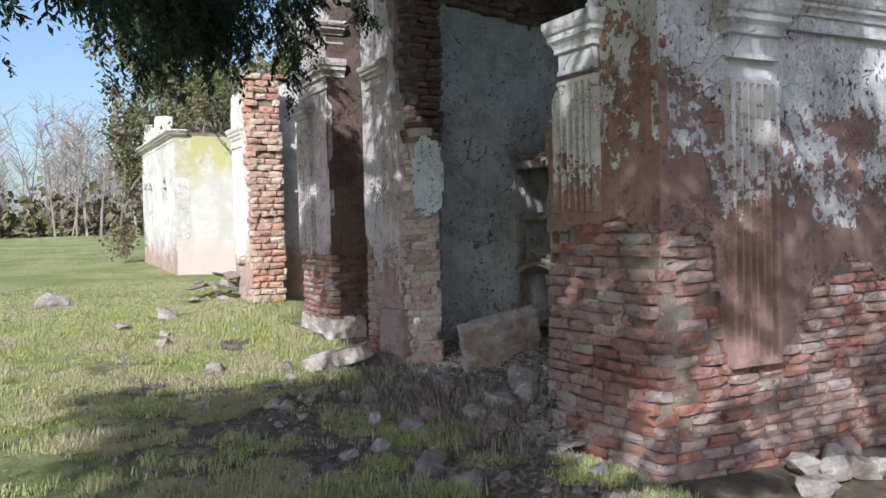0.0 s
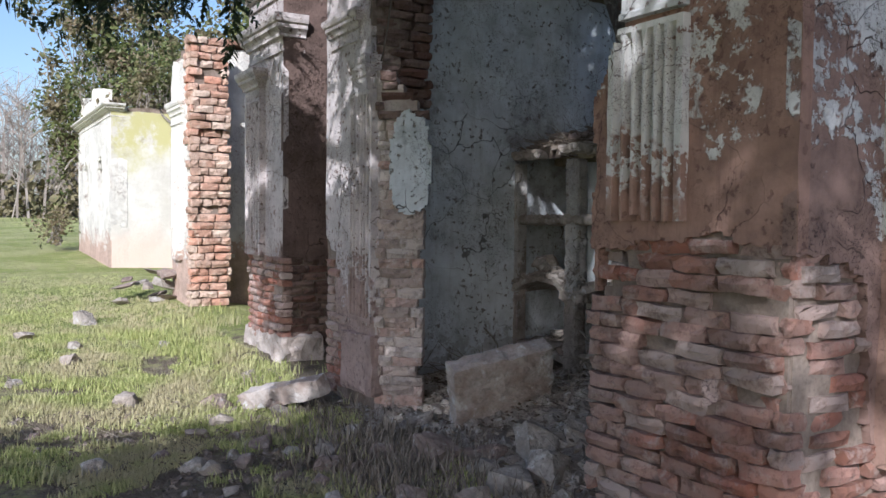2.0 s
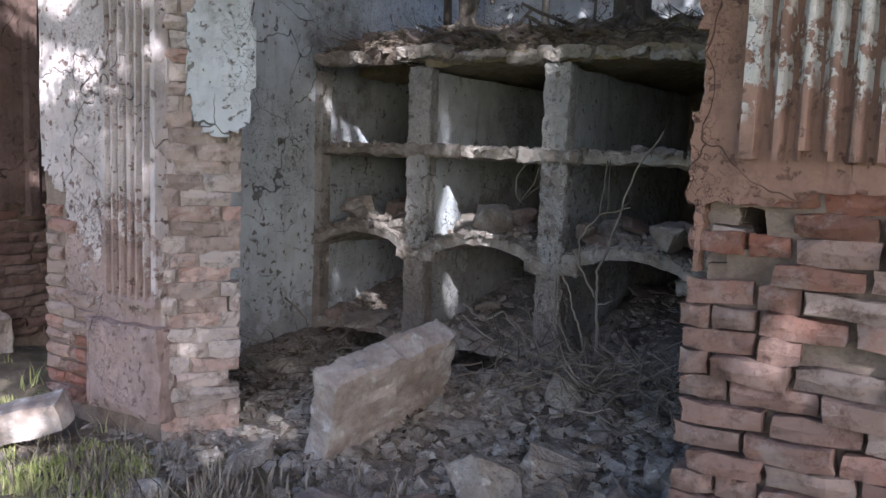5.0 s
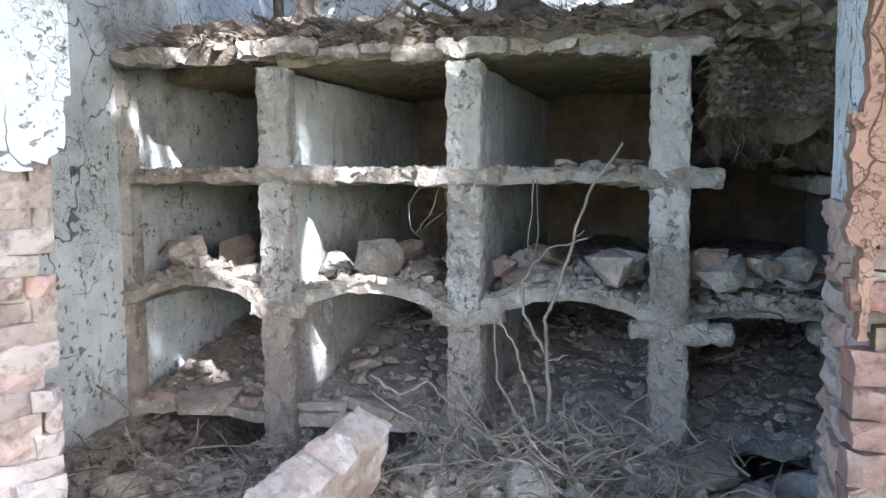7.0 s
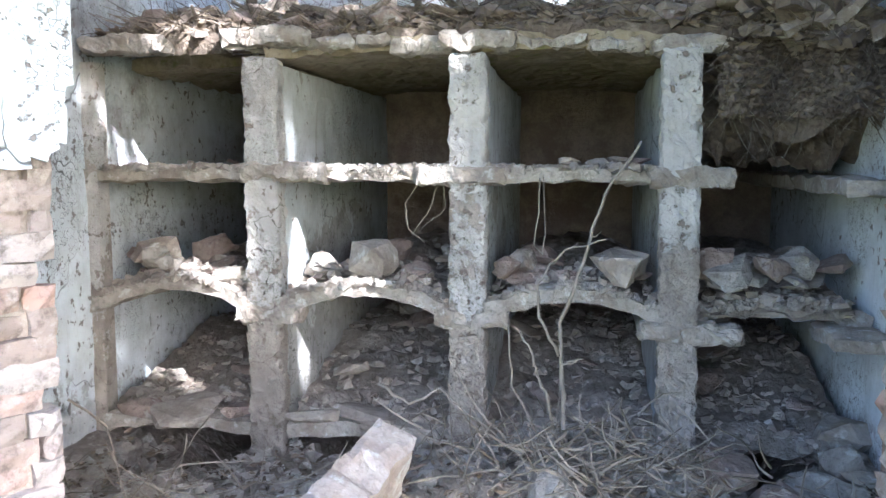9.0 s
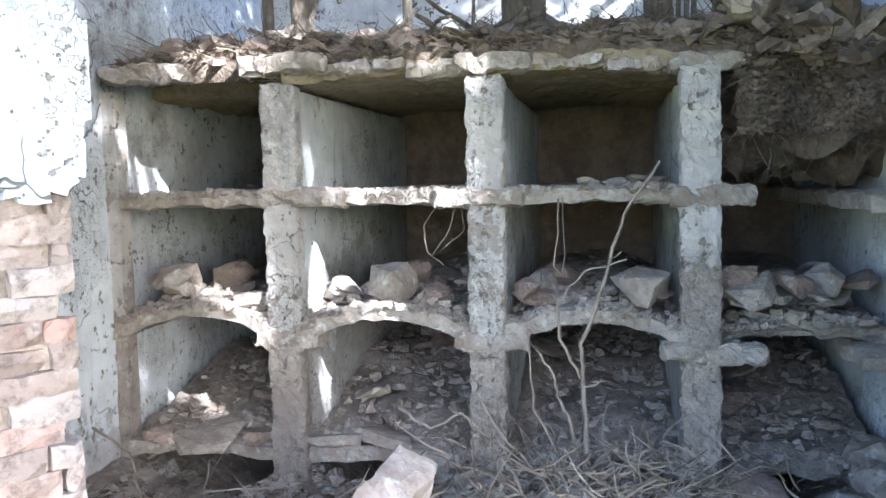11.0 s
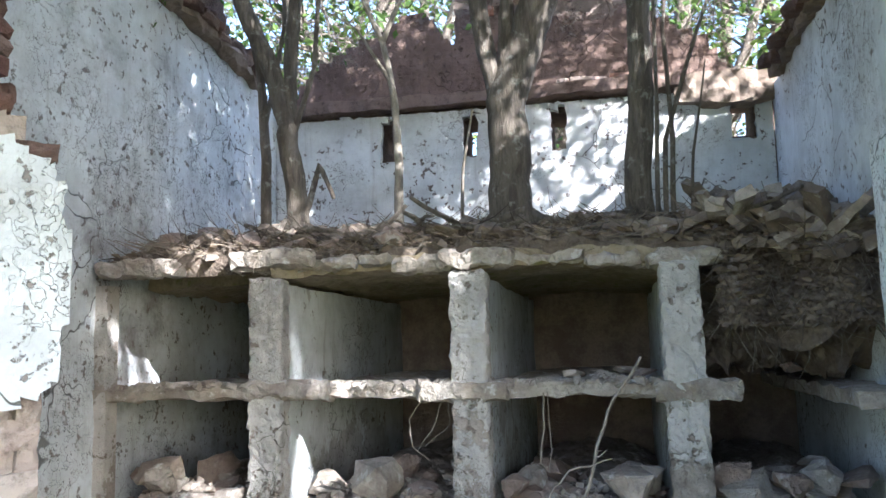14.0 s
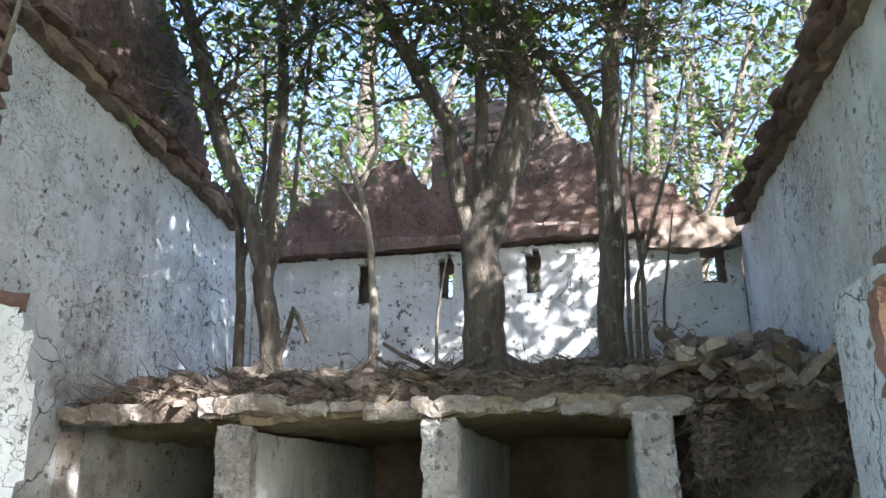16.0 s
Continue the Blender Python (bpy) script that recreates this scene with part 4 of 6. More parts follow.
def inner_z(x, y):
    """The heap of earth and rubble inside the open front."""
    k = max(0.0, min(1.0, (y - 3.3) / 1.9))
    void = max(0.0, min(1.0, (y - 4.85) / 0.3)) * (math.exp(-((x + 7.9) / 0.34) ** 2) + math.exp(-((x + 7.05) / 0.26) ** 2) + 0.9 * math.exp(-((x + 5.2) / 0.22) ** 2))
    return -0.10 + 0.40 * k - 0.30 * min(1.0, void) + 0.05 * nz(x, y, 3, 2.1) + 0.10 * math.exp(-((x + 6.2) / 0.9) ** 2 - ((y - 4.7) / 0.6) ** 2)


def build_heap():
    nx, ny = 62, 52
    verts, faces = [], []
    for i in range(nx + 1):
        for j in range(ny + 1):
            x, y = -8.5 + 3.8 * i / nx, 2.95 + 4.7 * j / ny
            z = inner_z(x, y) if y < 5.2 else min(inner_z(x, 5.2), 0.30)
            f = min(1.0, max(0.0, (y - 2.95) / 0.5))
            z = ground_z(x, y) * (1 - f) + z * f + 0.028 * fractal(x, y, 1, 7) - 0.05 * (1 - f)
            verts.append((x, y, z))
    w = ny + 1
    faces = [(i * w + j, (i + 1) * w + j, (i + 1) * w + j + 1, i * w + j + 1) for i in range(nx) for j in range(ny)]
    tagged(new("debris_heap", mesh("debris_heap", verts, faces, DEBRIS, True)), "heap of dark earth and crumbled plaster on the floor", "debris", kind="stuff")


build_heap()


def top_z(x, y):
    k = max(0.0, min(1.0, (y - FRONT) / 0.9))
    z = 2.20 + 0.22 * k + 0.05 * fractal(x, y, 2, 2.2) + 0.03 * nz(x, y, 7, 8)
    if x > -5.5:
        z -= 0.10 * min(1.0, (x + 5.5) / 0.4) * (1 - k)
    return z


def build_top():
    nx, ny = 74, 46
    verts, faces = [], []
    for i in range(nx + 1):
        for j in range(ny + 1):
            x, y = -8.44 + 3.68 * i / nx, FRONT + 0.02 + 2.24 * j / ny
            if x > -5.45:
                y = max(y, FRONT + 0.10 + 0.22 * nz(x, 0, 0, 3))
            verts.append((x, y, top_z(x, y)))
    w = ny + 1
    for i in range(nx + 1):
        x, y, z = verts[i * w]
        verts.append((x, y + 0.05, 2.13 - (0.38 + 0.22 * nz(x, 0, 5, 4.0) if x > -5.42 else 0.0)))
    base = (nx + 1) * w
    faces = [(i * w + j, (i + 1) * w + j, (i + 1) * w + j + 1, i * w + j + 1) for i in range(nx) for j in range(ny)]
    faces += [(base + i, base + i + 1, (i + 1) * w, i * w) for i in range(nx)]
    tagged(new("roof_debris", mesh("roof_debris", verts, faces, LITTER, True)), "leaf litter, soil and roots lying on top of the niches", "debris", kind="stuff")


build_top()

# hanging clod over the right-hand column
clod = rough_box("hanging_soil", (0.82, 0.75, 0.62), 0.04, 0.10, 12, LITTER, scale=6.5, centre=(-5.08, 6.0, 1.98),
                 bend=lambda p: p + Vector((0, 0.35 * max(0, 2.1 - p.z), 0.28 * (p.x + 5.5) * (p.z < 1.95) * 0 + 0.18 * nz(p.x, p.y, 1, 6) * (p.z < 1.9))))
soil = thing("hanging_soil", "clod of dark soil and roots hanging from the broken vault", "soil")
part("clod", clod, soil)
for k in range(16):
    q = random.Random(300 + k)
    verts, faces = [], []
    p = (q.uniform(-5.42, -4.82), FRONT + q.uniform(0.1, 0.5), q.uniform(1.75, 2.0))
    pts = wander(p, (q.uniform(-0.4, 0.4), q.uniform(-0.3, 0.2), -1), q.uniform(0.15, 0.4), 6, q, 0.55, droop=0.2)
    tube_into(verts, faces, pts, [0.0035 * (1 - 0.13 * i) for i in range(7)], 5)
    part("root", mesh("root", verts, faces, BARK, True), soil)

# things lying about
slab = thing("fallen_slab", "pale broken plaster slab leaning up in the debris", "slab")
part("slab", rough_box("slab", (0.78, 0.17, 0.62), 0.035, 0.018, 3, SLAB, scale=9.0), slab, m=pose(-6.86, 4.16, 0.32, 24, -11, 76))
slab = thing("fallen_slab", "long block of plastered masonry lying at the pier's foot", "slab")
part("slab", rough_box("slab", (0.8, 0.2, 0.17), 0.06, 0.02, 7, SLAB, scale=5.0), slab, m=pose(-8.62, 3.12, 0.06, 10, -14, 38))

for (x, y, s) in ((-7.35, 3.72, 0.34), (-6.55, 3.42, 0.46), (-6.15, 3.55, 0.3), (-5.75, 3.75, 0.42), (-5.6, 3.35, 0.28), (-7.5, 3.25, 0.22), (-6.9, 3.2, 0.26),
                  (-5.9, 4.2, 0.36), (-5.45, 4.35, 0.3), (-7.9, 4.6, 0.3), (-5.2, 4.9, 0.34), (-5.0, 5.15, 0.4), (-6.1, 4.75, 0.3), (-5.55, 5.0, 0.26), (-4.95, 4.6, 0.3), (-6.45, 4.35, 0.2), (-5.65, 4.7, 0.22), (-6.1, 3.95, 0.42), (-5.75, 3.5, 0.4), (-5.48, 3.95, 0.38), (-6.35, 3.7, 0.32), (-5.4, 3.25, 0.3)):
    stone(x, y, inner_z(x, y), s, r, "rubble at the entrance", label="rough broken block of masonry lying in the debris")
for (x, y, s) in ((-9.6, 2.0, 0.42), (-11.5, 1.75, 0.38), (-12.4, 1.9, 0.4), (-13.0, 1.4, 0.45), (-10.6, 1.15, 0.3), (-8.3, 2.3, 0.3), (-7.6, 2.1, 0.28), (-6.9, 1.5, 0.22), (-7.4, 2.75, 0.3), (-6.3, 2.6, 0.34), (-5.6, 2.75, 0.26),
                  (-4.85, 2.35, 0.42), (-4.45, 2.45, 0.36), (-6.4, 1.9, 0.24), (-8.0, 1.5, 0.22), (-8.9, 1.2, 0.24), (-5.9, 2.05, 0.2), (-9.1, 2.9, 0.3), (-9.9, 3.2, 0.34), (-11.9, 2.8, 0.3), (-14.0, 2.2, 0.5), (-16.5, 0.6, 0.8), (-12.9, 0.5, 0.3), (-5.1, 1.6, 0.2)):
    stone(x, y, ground_z(x, y), s * (0.62 if x > -13.5 else 0.8), r, "stones in the grass", FLATS if s < 0.3 else STONES, label="pale weathered stone half sunk in the grass", sink=0.32)
for k in range(18):
    x, y = r.uniform(-3.9, -2.7), r.uniform(4.2, 6.2)
    x = -3.85 + abs(r.gauss(0, 0.45))
    stone(x, y, ground_z(x, y) + 0.03, r.uniform(0.16, 0.36), r, "rubble along the outer wall", label="brown rubble lump heaped against the wall")
for k in range(46):
    x, y = r.uniform(-9.4, -3.2), 3.2 - abs(r.gauss(0, 1.1))
    stone(x, y, ground_z(x, y), r.uniform(0.1, 0.3), r, "stones on the trodden earth", label="small rough stone on the bare earth", sink=0.3)
for k in range(9):
    x, y = r.uniform(-4.9, -4.0), r.uniform(3.2, 3.5)
    stone(x, y, ground_z(x, y), r.uniform(0.08, 0.2), r, "chips at the pier", label="small brick chip at the pier's foot")
for k in range(12):
    x, y = r.uniform(-15.9, -14.9), r.uniform(2.9, 3.6)
    stone(x, y, ground_z(x, y) + 0.18 * (k % 3), r.uniform(0.3, 0.5), r, "heap by the sunlit pier", FLATS, label="pale fallen brick heaped by the pier")
for (x, y, s) in ((-8.2, 5.42, 0.34), (-7.95, 5.4, 0.42), (-7.72, 5.46, 0.3), (-7.3, 5.42, 0.34), (-7.05, 5.45, 0.4), (-8.1, 5.7, 0.3)):
    stone(x, y, 0.34, s, r, "broken floor slabs of the niches", FLATS, tilt=9, label="cracked slab at the edge of the niche floor")
for k in range(18):
    x, y = r.uniform(-5.5, -4.85), r.uniform(4.55, 5.9)
    stone(x, y, max(0.2, inner_z(x, min(y, 5.2))) + 0.02, r.uniform(0.16, 0.38), r, "rubble under the fallen column", FLATS + STONES, tilt=26, label="grey slab of fallen masonry piled by the wall")
# rubble on the shelves
for col in range(4):
    x0, x1 = EDGES[col] + 0.14, EDGES[col + 1] - 0.14
    for z, n, kinds, smin, smax in ((1.03, 16 if col < 3 else 20, STONES + FLATS + FLATS + FLATS, 0.10, 0.29), (0.37, 9, FLATS, 0.10, 0.34), (1.60, 5 if col == 2 else 1, FLATS, 0.08, 0.2)):
        for k in range(n):
            y = FRONT + 0.08 + abs(r.gauss(0, 0.5)) if z > 0.5 else r.uniform(FRONT + 0.2, DEEP - 0.3)
            stone(r.uniform(x0, x1), min(y, DEEP - 0.25), z + (0.10 * r.random() if z == 1.03 else 0) + (0.24 * min(1.0, (y - FRONT) * 1.0) if z < 0.5 else 0), r.uniform(smin, smax), r, "rubble on the shelves", kinds, label="broken brick and plaster lump on a niche shelf")
for k in range(75):
    x, y = r.uniform(-8.3, -4.85), FRONT + 0.10 + abs(r.gauss(0, 0.32))
    stone(x, y, top_z(x, y), r.uniform(0.12, 0.3), r, "broken bricks on the niches", LUMPS, name="broken_brick", label="broken brick lying on the niche roof")
for k in range(48):
    x, y = r.uniform(-5.5, -4.8), FRONT + r.uniform(0.15, 1.2)
    stone(x, y, top_z(x, y) + 0.03, r.uniform(0.2, 0.42), r, "fallen slates on the niches", PLANKS, tilt=34, name="slab_fragment", label="grey slab fragment lying on the niche roof")


for k in range(30):
    x = -5.46 + 0.023 * k
    stone(x, FRONT + r.uniform(0.02, 0.2), top_z(x, FRONT + 0.2) + r.uniform(-0.06, 0.05), r.uniform(0.24, 0.42), r, "fallen slates on the niches", PLANKS, tilt=52, name="slab_fragment", label="grey slab fragment lying on the niche roof", sink=0.1)


def gravel(name, n, place, lo, hi, material, label, seed):
    """Many small chips in one mesh."""
    q = random.Random(seed)
    verts, faces = [], []
    for _ in range(n):
        x, y, z = place(q)
        s = q.uniform(lo, hi)
        rot = Euler((q.uniform(-0.5, 0.5), q.uniform(-0.5, 0.5), q.uniform(0, 6.3))).to_matrix()
        b = len(verts)
        for dx, dy, dz in ((-1, -1, -1), (1, -1, -1), (1, 1, -1), (-1, 1, -1), (-0.8, -0.7, 1), (0.8, -0.8, 1), (0.7, 0.8, 1), (-0.8, 0.7, 1)):
            verts.append(Vector((x, y, z)) + rot @ Vector((dx * s * q.uniform(0.25, 1.2), dy * s * q.uniform(0.2, 1.0), dz * s * q.uniform(0.15, 0.6))))
        faces += [(b + 4, b + 5, b + 6, b + 7), (b, b + 1, b + 5, b + 4), (b + 1, b + 2, b + 6, b + 5), (b + 2, b + 3, b + 7, b + 6), (b + 3, b, b + 4, b + 7), (b + 3, b + 2, b + 1, b)]
    tagged(new(name, mesh(name, verts, faces, material)), label, "rubble", kind="stuff")


def on_heap(q):
    x, y = q.uniform(-8.3, -4.8), q.uniform(3.3, 5.5)
    return x, y, inner_z(x, min(y, 5.2)) + 0.02


def on_shelf(q):
    k = q.randrange(4)
    x = q.uniform(EDGES[k] + 0.08, EDGES[k + 1] - 0.08)
    c, w = (EDGES[k] + EDGES[k + 1]) / 2, (EDGES[k + 1] - EDGES[k]) / 2
    y = q.uniform(FRONT + 0.05, DEEP - 0.1)
    low = 0.36 + 0.24 * min(1.0, (y - FRONT - 0.1) / (DEEP - FRONT) * 2.2)
    return x, y, 0.94 + (0.13 if k < 3 else 0.05) * (1 - ((x - c) / w) ** 2) + 0.02 if q.random() < 0.5 else low


def on_top(q):
    x, y = q.uniform(-8.35, -4.85), FRONT + 0.03 + abs(q.gauss(0, 0.7))
    return x, min(y, 7.5), top_z(x, min(y, 7.5)) + 0.015


def shelf_lip(q):
    k = q.randrange(4)
    x = q.uniform(EDGES[k] + 0.08, EDGES[k + 1] - 0.08)
    c, w = (EDGES[k] + EDGES[k + 1]) / 2, (EDGES[k + 1] - EDGES[k]) / 2
    if q.random() < 0.4 and k < 3:
        return x, FRONT + q.uniform(-0.01, 0.08), 1.59
    return x, FRONT + q.uniform(-0.03, 0.1) + (0.12 if k == 3 else 0), 0.93 + (0.13 if k < 3 else 0.05) * (1 - ((x - c) / w) ** 2)


def clod_skin(q):
    x = q.uniform(-5.44, -4.78)
    return x, FRONT + 0.10 + 0.22 * nz(x, 0, 0, 3) + q.uniform(-0.03, 0.05), q.uniform(1.82, 2.24)


def fore(q):
    x, y = q.uniform(-9.5, -3.2), 3.3 - abs(q.gauss(0, 1.3))
    return x, y, ground_z(x, y) + 0.005


def by_front(q):
    x, y = q.uniform(-10, -3.2), 3.5 - abs(q.gauss(0, 0.5))
    return x, y, ground_z(x, y) + 0.01


def niche_soil(col, z0, rise, seed, drop=0.0):
    x0, x1 = EDGES[col] + 0.06, EDGES[col + 1] - 0.06
    nx, ny = 18, 40
    verts = []
    for i in range(nx + 1):
        for j in range(ny + 1):
            u, f = i / nx, j / ny
            x, y = x0 + (x1 - x0) * u, FRONT + 0.10 + (DEEP - FRONT - 0.16) * f
            hump = 1 - (2 * u - 1) ** 2
            verts.append((x, y, z0 + drop * hump + rise * min(1.0, f * 2.2) + 0.05 * fractal(x, y, seed, 6) + 0.02 * nz(x, y, 2, 14) - 0.05 * (j == 0)))
    w = ny + 1
    faces = [(i * w + j, (i + 1) * w + j, (i + 1) * w + j + 1, i * w + j + 1) for i in range(nx) for j in range(ny)]
    tagged(new("niche_soil", mesh("niche_soil", verts, faces, DEBRIS, True)), "brown earth and crumbs filling a niche floor", "soil", "earth in the niches", kind="stuff")


for col in range(4):
    niche_soil(col, 0.93, 0.06 if col < 3 else 0.12, col, 0.12 if col < 3 else 0.05)
    niche_soil(col, 0.35, 0.24, 7 + col)
gravel("gravel", 2600, on_heap, 0.012, 0.06, STONE, "loose plaster chips on the floor", 1)
gravel("gravel", 3400, on_shelf, 0.008, 0.042, DEBRIS_STONE, "brick crumbs on the niche shelves", 2)
gravel("gravel", 3600, clod_skin, 0.008, 0.034, LITTER, "clods of soil under the broken vault", 31)
# Dark stone for pale chips: shade on the trodden earth is in the colour.
gravel("gravel", 1600, fore, 0.008, 0.035, LITTER_STONE, "small stones scattered on the trodden earth", 32)
gravel("gravel", 300, fore, 0.025, 0.06, LITTER_STONE, "fist-sized stones on the trodden earth", 36)
gravel("gravel", 800, shelf_lip, 0.012, 0.04, STONE, "crumbled lips of the niche shelves", 33)
gravel("gravel", 2200, on_top, 0.012, 0.05, LITTER_STONE, "chips among the leaf litter", 3)
# Dark stone again, holding the shade along the fronts.
gravel("gravel", 900, by_front, 0.01, 0.04, LITTER_STONE, "chips of plaster along the fronts", 4)


def sticks(name, n, place, lo, hi, rad, material, label, seed, flat=0.35, sides=3, bendy=0.25):
    q = random.Random(seed)
    verts, faces = [], []
    for _ in range(n):
        p = place(q)
        a = q.uniform(0, 6.3)
        ln = q.uniform(lo, hi)
        pts = wander(p, (math.cos(a), math.sin(a), q.uniform(-flat * 0.4, flat)), ln, 3, q, bendy)
        r0 = q.uniform(0.5, 1.0) * rad
        tube_into(verts, faces, pts, [r0, r0 * 0.9, r0 * 0.7, r0 * 0.4], sides)
    tagged(new(name, mesh(name, verts, faces, material)), label, "twigs", kind="stuff")


def leaves_on(name, n, place, size, material, label, seed, flat=True):
    q = random.Random(seed)
    verts, faces = [], []
    for _ in range(n):
        p = Vector(place(q)) + Vector((0, 0, q.uniform(0, 0.03)))
        a = q.uniform(0, 6.3)
        leaf_into(verts, faces, p, (math.cos(a), math.sin(a), q.uniform(-0.2, 0.4)), q.uniform(0.6, 1.2) * size, q)
    tagged(new(name, mesh(name, verts, faces, material)), label, "leaf litter", kind="stuff")


def tangle(q):
    x, y = q.gauss(-6.0, 0.38), q.gauss(4.8, 0.2)
    x = min(-4.9, max(-8.2, x))
    return x, y, inner_z(x, min(y, 5.2)) + q.uniform(0.02, 0.22)


def front_left(q):
    x, y = q.uniform(-8.3, -7.1), q.uniform(4.2, 4.75)
    return x, y, inner_z(x, y) + q.uniform(0.02, 0.12)


def clod_face(q):
    x = q.uniform(-5.45, -4.8)
    return x, FRONT + 0.09 + 0.22 * nz(x, 0, 0, 3), q.uniform(1.8, 2.25)


sticks("twigs", 340, tangle, 0.08, 0.34, 0.0055, DRY, "tangle of dry broken twigs before the niches", 5, flat=1.1, bendy=0.4)
sticks("twigs", 1000, on_heap, 0.05, 0.2, 0.0025, DEADTWIG, "thin dry stalks strewn on the floor", 6, flat=0.5)
sticks("twigs", 130, front_left, 0.1, 0.4, 0.005, DRY, "dry straw against the inner wall", 7, flat=0.6)
sticks("twigs", 2300, on_top, 0.06, 0.32, 0.0045, DEADTWIG, "dead twigs in the litter on the niches", 8, flat=0.4)
sticks("twigs", 500, by_front, 0.06, 0.25, 0.003, DRY, "dry stalks along the fronts", 9, flat=0.8)
sticks("roots", 150, clod_face, 0.08, 0.36, 0.0035, BARK, "fine roots hanging out of the soil", 10, flat=-2.0)
leaves_on("leaf_litter", 5000, on_top, 0.06, DEADLEAF, "brown dead leaves on top of the niches", 11)
leaves_on("leaf_litter", 2600, fore, 0.04, DEADLEAF, "dead leaves on the trodden earth", 13)
sticks("twigs", 900, fore, 0.05, 0.22, 0.0028, DRY, "dry stalks on the trodden earth", 14, flat=0.5)
leaves_on("leaf_litter", 500, clod_skin, 0.06, DEADLEAF, "dead leaves caught in the hanging soil", 15)
leaves_on("leaf_litter", 2200, on_heap, 0.05, DEADLEAF, "brown dead leaves over the debris", 12)

# beams of dead wood on the niche roof
for k in range(26):
    q = random.Random(60 + k)
    x, y = q.uniform(-8.2, -5.0), FRONT + q.uniform(0.15, 0.7)
    verts, faces = [], []
    pts = wander((0, 0, 0), (1, 0, 0), q.uniform(0.25, 0.6), 4, q, 0.25)
    rr = q.uniform(0.008, 0.022)
    tube_into(verts, faces, pts, [rr, rr * 1.1, rr, rr * 0.9, rr * 0.7], 6)
    ob = new("dead_branch", mesh("dead_branch", verts, faces, BARK, True))
    ob.matrix_basis = pose(x, y, top_z(x, y) + 0.035, q.uniform(-5, 5), q.uniform(-6, 6), q.uniform(0, 360))
    tagged(ob, "grey dead branch lying on the niche roof", "branch", "dead branches on the niches")

# ---- trees ----


